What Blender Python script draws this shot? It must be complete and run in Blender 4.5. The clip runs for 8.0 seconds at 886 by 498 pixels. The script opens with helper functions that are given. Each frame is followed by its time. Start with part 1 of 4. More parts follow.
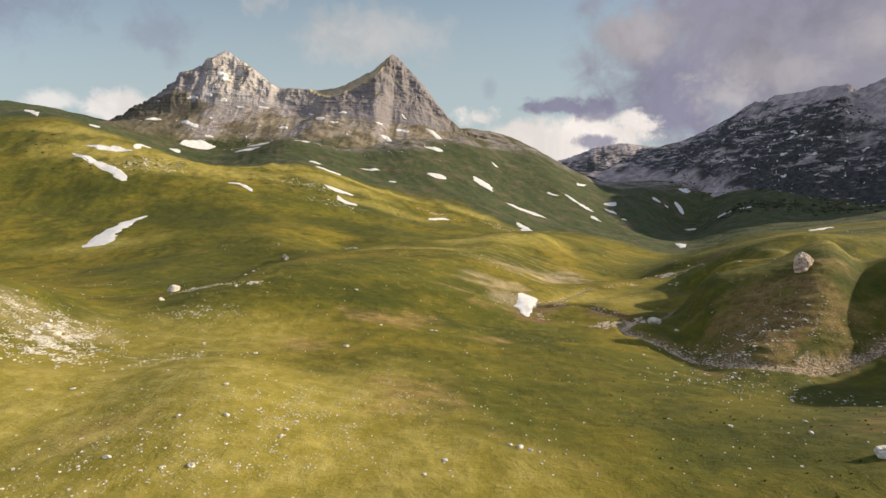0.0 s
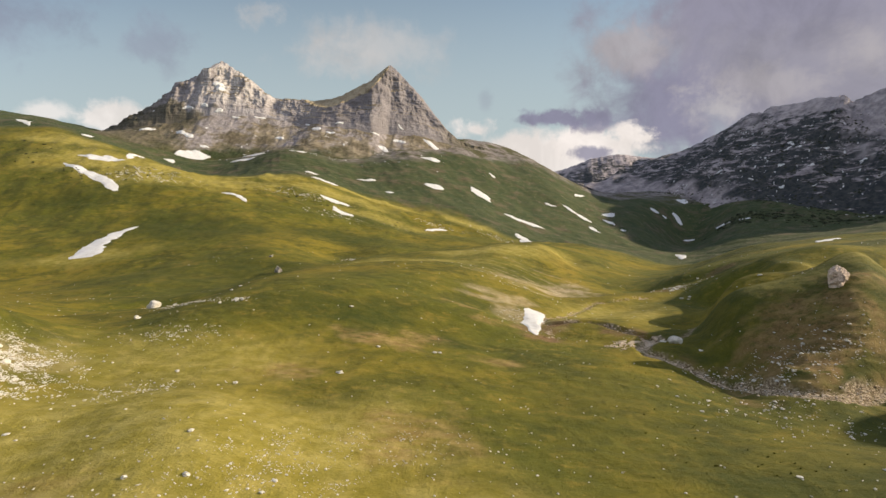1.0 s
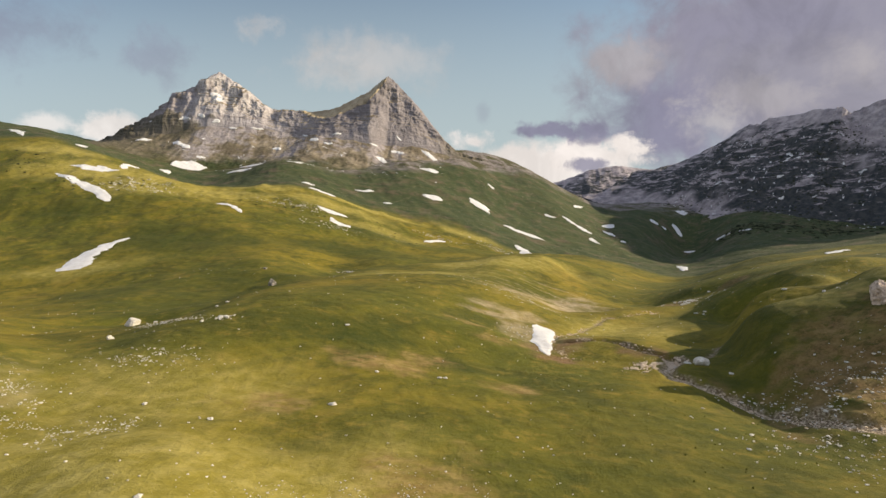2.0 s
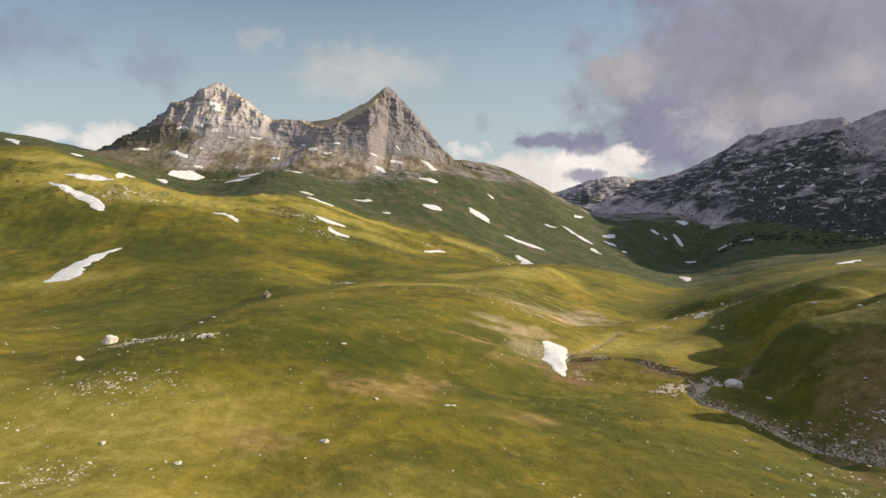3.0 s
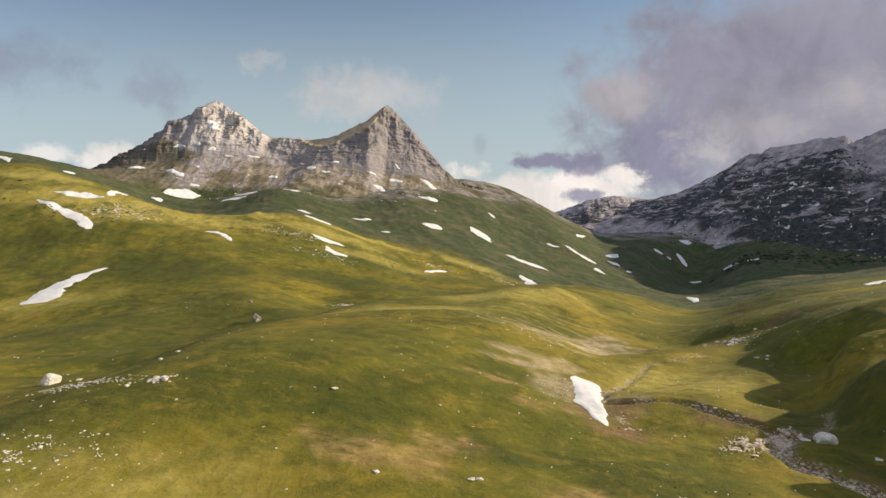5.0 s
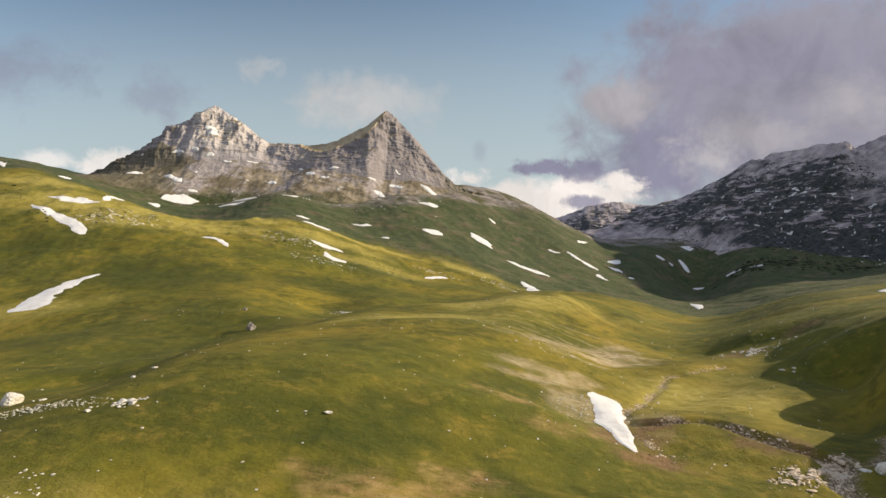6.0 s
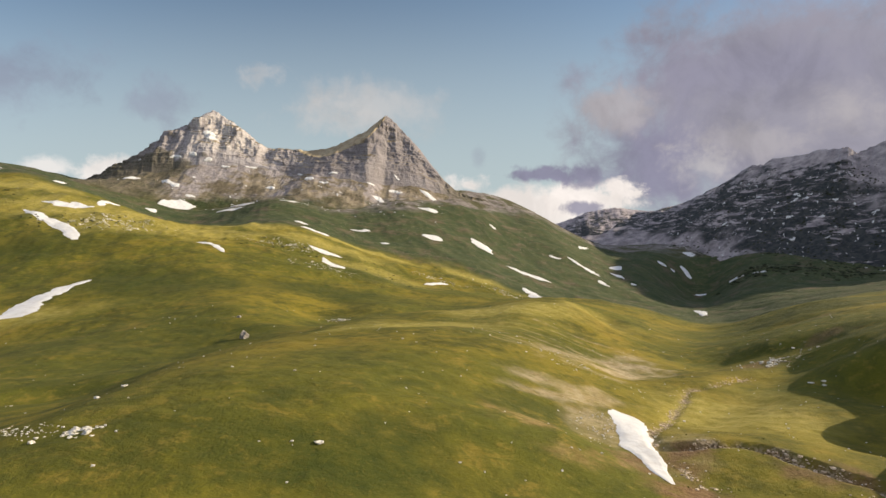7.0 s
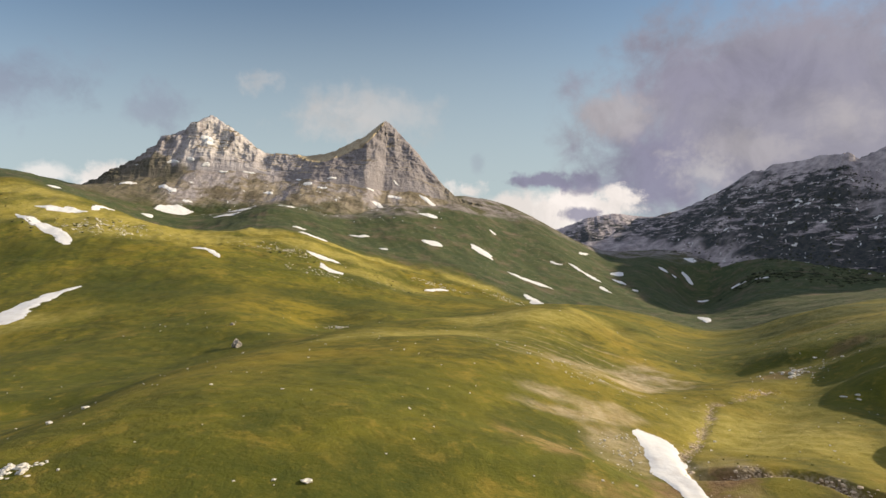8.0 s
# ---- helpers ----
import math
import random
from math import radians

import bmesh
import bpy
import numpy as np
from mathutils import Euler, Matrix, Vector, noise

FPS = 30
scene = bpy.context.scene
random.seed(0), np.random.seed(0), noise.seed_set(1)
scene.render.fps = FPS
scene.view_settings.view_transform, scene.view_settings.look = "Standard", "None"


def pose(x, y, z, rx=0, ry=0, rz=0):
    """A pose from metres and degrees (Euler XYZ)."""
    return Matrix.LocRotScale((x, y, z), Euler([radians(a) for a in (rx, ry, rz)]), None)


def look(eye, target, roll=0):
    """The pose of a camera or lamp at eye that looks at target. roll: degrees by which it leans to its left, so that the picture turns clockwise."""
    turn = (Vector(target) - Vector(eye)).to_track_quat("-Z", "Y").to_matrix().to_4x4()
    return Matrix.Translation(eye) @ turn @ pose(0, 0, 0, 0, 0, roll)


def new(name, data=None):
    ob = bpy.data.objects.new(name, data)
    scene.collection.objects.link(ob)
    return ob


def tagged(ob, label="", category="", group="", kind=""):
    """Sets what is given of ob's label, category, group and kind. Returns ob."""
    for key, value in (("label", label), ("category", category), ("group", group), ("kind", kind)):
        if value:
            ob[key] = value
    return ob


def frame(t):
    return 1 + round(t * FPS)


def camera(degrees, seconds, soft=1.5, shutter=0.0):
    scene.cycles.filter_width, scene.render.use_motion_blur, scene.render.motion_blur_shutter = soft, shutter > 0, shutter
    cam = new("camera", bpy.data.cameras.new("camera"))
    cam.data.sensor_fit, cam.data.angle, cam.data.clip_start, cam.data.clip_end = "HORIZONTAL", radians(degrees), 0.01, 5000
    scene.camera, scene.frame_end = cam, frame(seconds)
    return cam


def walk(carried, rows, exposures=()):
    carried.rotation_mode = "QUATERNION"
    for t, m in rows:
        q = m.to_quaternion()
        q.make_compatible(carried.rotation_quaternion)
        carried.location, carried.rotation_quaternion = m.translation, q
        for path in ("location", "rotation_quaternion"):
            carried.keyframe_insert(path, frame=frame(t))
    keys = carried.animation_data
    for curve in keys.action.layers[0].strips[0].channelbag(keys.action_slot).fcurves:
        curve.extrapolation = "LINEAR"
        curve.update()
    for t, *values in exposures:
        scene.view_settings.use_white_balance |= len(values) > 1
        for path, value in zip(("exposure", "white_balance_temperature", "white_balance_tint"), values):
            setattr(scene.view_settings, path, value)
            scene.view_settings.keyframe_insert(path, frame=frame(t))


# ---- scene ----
cam = camera(79.5, 8.0)
PATH = [
    (0, (0.639, -0.227, 18.920), (0.620, 1.770, 18.818), 0.20),
    (0.5, (-0.072, 4.557, 18.914), (-0.084, 6.555, 18.834), 0.20),
    (1, (-0.774, 9.105, 18.878), (-0.780, 11.104, 18.817), 0.20),
    (1.5, (-1.431, 13.736, 18.868), (-1.432, 15.735, 18.829), 0.20),
    (3, (-3.313, 27.273, 18.935), (-3.306, 29.273, 18.955), 0.20),
    (3.5, (-3.912, 31.799, 18.951), (-3.903, 33.799, 18.991), 0.20),
    (4, (-4.518, 36.194, 18.967), (-4.508, 38.194, 19.026), 0.20),
    (4.5, (-5.124, 40.738, 19.024), (-5.113, 42.736, 19.103), 0.20),
    (6, (-6.817, 54.009, 19.192), (-6.804, 56.006, 19.310), 0.20),
    (6.5, (-7.344, 58.541, 19.239), (-7.329, 60.537, 19.370), 0.20),
    (7, (-7.893, 62.964, 19.244), (-7.877, 64.959, 19.385), 0.20),
    (7.5, (-8.418, 67.440, 19.269), (-8.400, 69.434, 19.423), 0.20),
    (8, (-8.987, 71.738, 19.276), (-8.967, 73.732, 19.440), 0.20),
]
walk(cam, [(t, look(eye, target, roll)) for t, eye, target, roll in PATH], exposures=[(0, 0.35, 6950, 13), (4, 0.39, 6950, 13), (8, 0.40, 6950, 13)])

# ---- world, sun, exposure ----
SUN_AZ, SUN_EL = radians(8.0), radians(23.0)    # azimuth from +x towards +y
SUN_WAY = Vector((math.cos(SUN_EL) * math.cos(SUN_AZ), math.cos(SUN_EL) * math.sin(SUN_AZ), math.sin(SUN_EL)))
sun = new("sun", bpy.data.lights.new("sun", "SUN"))
sun.data.energy, sun.data.angle, sun.data.color = 4.9, radians(0.6), (1.0, 0.84, 0.58)
sun.matrix_world = look(SUN_WAY * 800, (0, 0, 0))


class Net:
    """A short way to write shader nodes."""

    def __init__(self, tree):
        self.tree = tree

    def put(self, kind, ins=(), **props):
        n = self.tree.nodes.new(kind)
        for k, v in props.items():
            setattr(n, k, v)
        for k, v in dict(ins).items():
            self.join(v, n.inputs[k])
        return n

    def join(self, v, socket):
        if isinstance(v, bpy.types.NodeSocket):
            self.tree.links.new(v, socket)
        elif isinstance(v, (tuple, list)) and socket.type == "RGBA" and len(v) == 3:
            socket.default_value = (*v, 1)
        else:
            socket.default_value = v

    def math(self, op, a, b=0.0, c=0.0):
        return self.put("ShaderNodeMath", {0: a, 1: b, 2: c}, operation=op).outputs[0]

    def mix(self, f, a, b, mode="MIX"):
        return self.put("ShaderNodeMix", {0: f, 6: a, 7: b}, data_type="RGBA", blend_type=mode).outputs[2]

    def ramp(self, v, lo, hi, a=0.0, b=1.0):
        return self.put("ShaderNodeMapRange", {0: v, 1: lo, 2: hi, 3: a, 4: b}, interpolation_type="SMOOTHSTEP").outputs[0]

    def noise(self, vec, scale, detail=4.0, rough=0.55, twist=0.0):
        return self.put("ShaderNodeTexNoise", {"Vector": vec, "Scale": scale, "Detail": detail, "Roughness": rough, "Distortion": twist}).outputs[0]

    def stretched(self, vec, scale, turn=(0, 0, 0)):
        return self.put("ShaderNodeMapping", {"Vector": vec, "Scale": scale, "Rotation": turn}).outputs[0]

    def bump(self, height, strength, distance, normal=None):
        ins = {"Height": height, "Strength": strength, "Distance": distance}
        if normal is not None:
            ins["Normal"] = normal
        return self.put("ShaderNodeBump", ins).outputs[0]


world = bpy.data.worlds.new("sky")
scene.world = world
world.use_nodes = True
world.node_tree.nodes.clear()
w = Net(world.node_tree)
way = w.put("ShaderNodeTexCoord").outputs["Generated"]
sky = w.put("ShaderNodeTexSky", sky_type="NISHITA", sun_disc=False, sun_elevation=SUN_EL,
            sun_rotation=radians(90) - SUN_AZ, altitude=1900.0, air_density=1.0, dust_density=1.2, ozone_density=1.5)
part3 = w.put("ShaderNodeSeparateXYZ", {0: way})
wx, wy, wz = part3.outputs
flat = w.math("MAXIMUM", wy, 0.12)
su, sv = w.math("DIVIDE", wx, flat), w.math("DIVIDE", wz, flat)
wisp = w.noise(way, 5.0, 8.0, 0.6, 0.4)
fine = w.noise(way, 14.0, 8.0, 0.62, 0.2)
shred = w.math("ADD", w.math("MULTIPLY", w.math("SUBTRACT", w.noise(way, 28.0, 9.0, 0.62, 0.6), 0.5), 2.4), w.math("MULTIPLY", w.math("SUBTRACT", w.noise(way, 60.0, 7.0, 0.6, 0.2), 0.5), 1.2))
rag = w.math("ADD", w.math("MULTIPLY", w.math("SUBTRACT", wisp, 0.5), 2.6), w.math("MULTIPLY", w.math("SUBTRACT", fine, 0.5), 2.1))


def cloud(cu, cv, ru, rv, soft=0.5, ragged=1.0):
    """How much a cloud covers: middle and half-sizes as slopes across and up, for a sky seen along +y."""
    a = w.math("DIVIDE", w.math("SUBTRACT", su, cu), ru)
    b = w.math("DIVIDE", w.math("SUBTRACT", sv, cv), rv)
    d = w.math("SQRT", w.math("ADD", w.math("MULTIPLY", a, a), w.math("MULTIPLY", b, b)))
    d = w.math("ADD", d, w.math("MULTIPLY", rag, ragged))
    d = w.math("ADD", d, w.math("MULTIPLY", shred, min(1.0, 0.030 / rv) * ragged))
    return w.ramp(d, 1.0 + soft * 0.5, 1.0 - soft)


WHITE, VIOLET, GREY, PALE, DOVE = (6.4, 6.2, 6.1), (1.80, 1.85, 2.65), (2.15, 2.15, 2.70), (3.1, 3.05, 3.3), (4.1, 4.1, 4.15)
colour = w.mix(1.0, sky.outputs[0], (1.04, 1.08, 0.98), "MULTIPLY")
colour = w.mix(w.ramp(sv, 0.66, 0.12, 0.0, 0.9), colour, (3.1, 3.8, 3.95))
puff = w.ramp(w.noise(way, 9.0, 9.0, 0.62, 0.5), 0.36, 0.68)
# middle and half-sizes as slopes, softness, raggedness, tone, most cover
for cu, cv, ru, rv, soft, ragged, tone, most in (
        (-0.13, 0.345, 0.115, 0.050, 0.9, 0.7, DOVE, 0.60),
        (-0.20, 0.325, 0.075, 0.030, 0.9, 0.8, DOVE, 0.35),
        (-0.62, 0.213, 0.060, 0.030, 0.5, 0.6, WHITE, 0.80),
        (-0.75, 0.222, 0.050, 0.018, 0.7, 0.6, WHITE, 0.65),
        (-0.34, 0.405, 0.040, 0.022, 0.9, 1.0, DOVE, 0.45),
        (-0.54, 0.352, 0.065, 0.040, 0.9, 0.9, VIOLET, 0.42),
        (-0.80, 0.400, 0.150, 0.070, 0.9, 1.0, VIOLET, 0.50),
        (0.78, 0.34, 0.52, 0.27, 0.40, 0.45, GREY, 0.96),
        (0.43, 0.235, 0.15, 0.10, 0.7, 0.5, VIOLET, 0.9),
        (0.62, 0.42, 0.30, 0.07, 0.9, 0.8, VIOLET, 0.55),
        (0.345, 0.345, 0.070, 0.050, 0.8, 0.9, PALE, 0.75),
        (0.51, 0.232, 0.060, 0.035, 0.9, 0.9, DOVE, 0.60),
        (0.60, 0.280, 0.120, 0.035, 0.9, 1.0, PALE, 0.60),
        (0.79, 0.350, 0.090, 0.060, 0.9, 0.9, PALE, 0.75),
        (0.055, 0.192, 0.060, 0.022, 0.6, 0.8, WHITE, 0.85),
        (0.16, 0.150, 0.170, 0.050, 0.45, 0.55, WHITE, 0.95),
        (0.28, 0.165, 0.100, 0.030, 0.4, 0.6, WHITE, 0.95),
        (0.340, 0.187, 0.045, 0.020, 0.4, 0.7, WHITE, 1.0),
        (0.19, 0.213, 0.075, 0.016, 0.5, 0.7, VIOLET, 0.95),
        (0.28, 0.208, 0.040, 0.022, 0.6, 0.8, VIOLET, 0.85),
        (0.275, 0.150, 0.038, 0.013, 0.5, 0.7, VIOLET, 0.85),
        (0.075, 0.245, 0.012, 0.022, 0.9, 0.6, VIOLET, 0.25)):
    colour = w.mix(w.math("MULTIPLY", cloud(cu, cv, ru, rv, soft, ragged), most), colour, w.mix(puff, tone, tuple(0.8 * t for t in tone)))
# broken bright cloud over the rest of the sky
rest = w.math("MULTIPLY", w.ramp(wy, 0.42, 0.05), w.ramp(w.noise(way, 2.4, 7.0, 0.6, 0.6), 0.34, 0.60))
colour = w.mix(w.math("MULTIPLY", rest, 0.92), colour, (4.4, 4.4, 4.7))
back = w.put("ShaderNodeBackground", {"Color": colour, "Strength": 0.115})
w.put("ShaderNodeOutputWorld", {"Surface": back.outputs[0]})

# ---- noise and landforms ----
_perm = np.random.RandomState(7).permutation(256)
_perm = np.concatenate([_perm, _perm, _perm])
_grad = np.random.RandomState(8).normal(size=(256, 3))
_grad /= np.linalg.norm(_grad, axis=1)[:, None]


def perlin(x, y, z=0.0):
    x, y, z = np.broadcast_arrays(np.asarray(x, float), np.asarray(y, float), np.asarray(z, float))
    xi, yi, zi = (np.floor(a).astype(int) for a in (x, y, z))
    xf, yf, zf = x - xi, y - yi, z - zi
    u, v, t = (a * a * a * (a * (a * 6 - 15) + 10) for a in (xf, yf, zf))
    total = 0.0
    for i in (0, 1):
        for j in (0, 1):
            for k in (0, 1):
                g = _grad[_perm[_perm[_perm[(xi + i) & 255] + ((yi + j) & 255)] + ((zi + k) & 255)]]
                dot = g[..., 0] * (xf - i) + g[..., 1] * (yf - j) + g[..., 2] * (zf - k)
                total = total + dot * (u if i else 1 - u) * (v if j else 1 - v) * (t if k else 1 - t)
    return total * 1.6


def fbm(x, y, z=0.0, octaves=4, gain=0.5):
    total, amp = 0.0, 1.0
    for o in range(octaves):
        total = total + amp * perlin(x * 2.03 ** o + 17.3 * o, y * 2.03 ** o - 9.1 * o, z * 2.03 ** o + 3.7 * o)
        amp *= gain
    return total


def ridged(x, y, z=0.0, octaves=4, gain=0.5):
    total, amp = 0.0, 1.0
    for o in range(octaves):
        total = total + amp * (1 - 2 * np.abs(perlin(x * 2.1 ** o + 5.3 * o, y * 2.1 ** o + 8.7 * o, z * 2.1 ** o - 6.1 * o)))
        amp *= gain
    return total


# rounded landforms: middle x, y; half-widths along and across; turn in degrees; height (negative: a hollow)
NEAR_MEADOW = [
    (16.4, 44.9, 19.1, 42.1, 27.0, -2.75),
    (-23.2, 54.8, 7.4, 11.5, 17.0, 4.03),
    (41.5, 47.5, 19.4, 15.4, 38.3, 2.79),
    (-37.2, 67.9, 21.6, 9.0, 30.0, 1.86),
    (-23.9, 75.3, 9.8, 24.6, 14.3, -2.95),
    (44.8, 93.8, 30.2, 50.2, 38.4, -8.54),
    (88.0, 56.3, 14.2, 27.9, 307.7, 9.78),
    (-68.9, 81.4, 8.1, 15.2, 13.5, 4.71),
    (-94.8, 62.4, 27.8, 81.9, 354.5, 4.92),
    (-71.3, -100.8, 49.8, 900.0, 60.6, 6.00),
    (-66.0, 107.3, 14.0, 38.4, 29.9, -7.20),
    (124.4, -24.8, 27.2, 86.0, 354.0, 13.93),
]
STREAM_BANKS = [
    (-28.1, 130.1, 19.3, 48.7, 318.5, 5.52),
    (48.9, 126.0, 43.3, 16.0, 60.7, 1.72),
    (73.8, 126.3, 132.5, 20.2, 354.7, 1.09),
    (80.8, 123.1, 54.9, 16.0, 24.2, 1.53),
    (-141.3, 92.4, 49.3, 26.0, 350.3, 6.89),
    (53.0, 187.0, 32.0, 34.7, 347.9, -16.24),
    (41.4, 189.9, 64.2, 27.8, 356.7, 8.38),
    (-56.0, 198.0, 11.1, 23.9, 4.3, 1.86),
    (-41.4, 201.7, 9.3, 43.8, 355.6, 1.26),
    (-47.5, 204.9, 19.0, 72.3, 318.4, -3.44),
    (198.1, 113.8, 52.8, 169.5, 45.1, 10.32),
    (-165.5, 195.2, 35.3, 55.8, 250.6, -9.55),
]
SPUR = [
    (3.5, 261.3, 26.1, 900.0, 44.7, 1.91),
    (83.7, 252.6, 20.5, 85.5, 358.9, -9.38),
    (-90.9, 258.3, 25.6, 51.3, 343.1, -9.83),
    (34.3, 297.7, 13.5, 17.6, 353.7, 4.33),
    (230.7, 198.4, 49.9, 900.0, 41.3, 5.37),
    (-81.4, 295.8, 20.2, 56.6, 35.8, 5.67),
    (216.6, 229.3, 118.8, 29.6, 30.5, 2.82),
    (-65.0, 326.5, 15.0, 52.7, 7.1, -5.68),
    (76.8, 324.8, 25.1, 46.7, 7.9, 9.06),
    (-222.0, 267.2, 47.6, 69.0, 82.7, -17.94),
    (-33.4, 353.0, 123.6, 26.6, 17.2, -3.22),
    (329.9, 178.6, 104.9, 900.0, 20.9, 9.65),
]
BASIN = [
    (156.7, 386.3, 34.3, 108.8, 330.1, -32.50),
    (171.1, 401.9, 43.4, 74.6, 331.3, 21.07),
    (24.4, 445.8, 20.1, 212.1, 337.1, -3.93),
    (-23.8, 481.6, 21.7, 88.1, 11.3, -3.17),
    (-311.8, 377.2, 98.8, 83.4, 336.4, -20.69),
    (-77.7, 489.1, 180.9, 27.8, 7.8, 3.38),
    (3.7, 545.7, 64.6, 159.1, 324.8, -13.17),
    (-259.3, 560.9, 114.8, 143.0, 29.0, 16.61),
    (533.3, 428.9, 90.7, 166.2, 310.7, 10.20),
    (-162.4, 716.3, 136.5, 435.5, 40.0, -5.47),
    (276.0, 754.2, 77.4, 217.5, 343.3, -45.41),
    (-461.9, 685.4, 178.6, 67.5, 312.5, 35.94),
]
MID_SLOPES = [
    (-439.3, 764.5, 452.1, 89.1, 1.2, -8.24),
    (-259.5, 891.0, 62.2, 203.5, 19.2, 42.61),
    (30.2, 946.1, 54.9, 179.7, 18.9, -27.82),
    (354.9, 936.0, 45.0, 159.2, 334.6, 50.10),
    (594.3, 818.6, 192.5, 65.6, 36.9, -20.64),
    (122.4, 1012.7, 45.9, 138.7, 6.0, -24.98),
    (-690.9, 753.3, 181.4, 92.3, 324.0, 35.32),
    (426.3, 979.0, 48.1, 138.0, 328.5, -70.00),
    (-1064.3, 233.2, 350.1, 900.0, 14.4, 105.42),
    (-528.7, 1075.7, 53.9, 145.3, 18.5, 24.46),
    (-632.1, 1068.7, 258.5, 387.6, 5.3, 110.79),
    (102.7, 1273.2, 161.1, 323.9, 343.2, 170.00),
]
UPPER_SLOPES = [
    (-169.9, 1333.9, 217.0, 307.0, 350.6, 96.41),
    (1193.2, 800.4, 327.8, 900.0, 348.5, 98.03),
    (-949.5, 1103.9, 194.8, 172.1, 337.8, 70.43),
    (577.3, 1418.6, 337.0, 163.8, 268.6, 88.07),
    (-1265.3, 1044.2, 900.0, 375.4, 50.1, 68.94),
]
KNOLL_SIDES = [
    (131.7, 161.4, 7.1, 33.5, 293.7, -4.88),
    (142.5, 173.3, 33.6, 44.2, 302.1, -6.41),
    (109.7, 185.0, 8.2, 26.3, 78.8, 3.92),
    (60.3, 101.6, 7.0, 14.8, 4.4, -3.43),
    (76.8, 216.8, 7.3, 44.9, 316.7, 2.83),
    (53.1, 100.9, 7.5, 11.1, 115.5, -2.85),
    (15.0, 133.9, 7.0, 19.6, 103.3, 3.15),
    (74.5, 328.5, 7.0, 17.3, 358.3, -5.95),
    (43.6, 233.8, 44.7, 11.0, 86.5, -2.90),
    (108.3, 234.6, 14.0, 7.0, 341.0, -2.60),
    (13.6, 139.7, 14.8, 47.8, 133.6, -1.54),
    (150.8, 315.2, 23.2, 10.3, 357.9, -2.53),
    (59.7, 165.4, 42.6, 7.0, 38.9, 1.95),
    (96.3, 118.0, 9.0, 17.0, 1.3, 5.00),
    (95.6, 107.0, 16.9, 7.1, 8.3, 5.20),
    (89.7, 166.4, 18.1, 7.0, 291.8, -5.64),
    (19.5, 135.5, 8.0, 7.0, 305.8, -3.76),
    (73.3, 138.9, 11.8, 7.1, 354.3, -5.11),
    (97.0, 214.1, 13.3, 7.0, 276.3, -1.10),
    (121.2, 183.0, 13.6, 7.1, 74.6, 0.62),
]
SCREE_MOUND_SIDES = [
    (-85.8, 116.3, 14.7, 42.3, 201.2, -4.17),
    (-43.4, 68.3, 7.2, 8.0, 323.7, -1.43),
    (-70.6, 157.0, 31.4, 8.7, 122.6, -3.05),
    (-78.3, 124.5, 9.9, 8.2, 296.9, 2.41),
    (-99.0, 186.1, 7.0, 15.4, 305.8, -3.65),
    (-33.6, 81.3, 52.7, 33.2, 333.2, -0.35),
    (-94.4, 75.8, 11.2, 30.8, 34.0, 1.03),
    (-1.4, 52.2, 15.9, 10.8, 334.2, 0.88),
]
SHOULDER = [(75, 1160, 85, 80, 0, -30.0)]
LANDFORMS = KNOLL_SIDES + SCREE_MOUND_SIDES + SHOULDER + NEAR_MEADOW + STREAM_BANKS + SPUR + BASIN + MID_SLOPES + UPPER_SLOPES


def smooth(v, lo, hi):
    t = np.clip((v - lo) / (hi - lo), 0, 1)
    return t * t * (3 - 2 * t)


def line_distance(x, y, line):
    """Distance from a broken line in plan."""
    best = np.full(np.shape(x), 1e9)
    for (ax, ay), (bx, by) in zip(line, line[1:]):
        dx, dy = bx - ax, by - ay
        t = np.clip(((x - ax) * dx + (y - ay) * dy) / (dx * dx + dy * dy), 0, 1)
        best = np.minimum(best, np.hypot(x - ax - t * dx, y - ay - t * dy))
    return best


STREAM = [(24, 141), (27, 140.5), (31, 140), (35, 139.4), (38.5, 136.5), (40.6, 132.5), (42, 128), (44, 124.5), (43, 121), (40.5, 118), (39, 115.5), (38.8, 112.5),
          (41.5, 109), (44.5, 105.5), (46.5, 100.5), (48.8, 95.5), (50.3, 91), (52.5, 87.5), (56, 86.3), (60, 87.3), (65.3, 89.5), (70, 91), (74, 92), (84, 95)]
TRAIL = [(44.5, 122.5), (47.5, 122), (52, 125), (56, 130)]
HILL = (143, 83, 27, 21.0)      # middle, radius, height
CREEK = [(24, 143), (25, 147.5), (31.6, 157), (43.6, 176.7), (50, 188), (57, 191.5), (66, 199), (74, 206.5)]


def knoll(x, y):
    """The steep round knoll beside the stream."""
    turn = -0.502
    u = np.abs(math.cos(turn) * (x - 77.992) + math.sin(turn) * (y - 131.127)) / 15.887
    v = np.abs(math.cos(turn) * (y - 131.127) - math.sin(turn) * (x - 77.992)) / 48.029
    r = (u ** 1.8 + v ** 1.8 + 1e-9) ** (1 / 1.8)
    return 10.95 / (1 + np.exp(np.clip(10.001 * (r - 1), -40, 40))) * (1 - 0.12 * np.clip(r, 0, 1.2) ** 2)


def east_hill(x, y):
    """A steep round hill east of the stream, whose shade reaches the pasture."""
    r = np.hypot(x - HILL[0], y - HILL[1]) / HILL[2]
    return HILL[3] * np.cos(0.5 * math.pi * np.clip(r, 0, 1)) ** 2


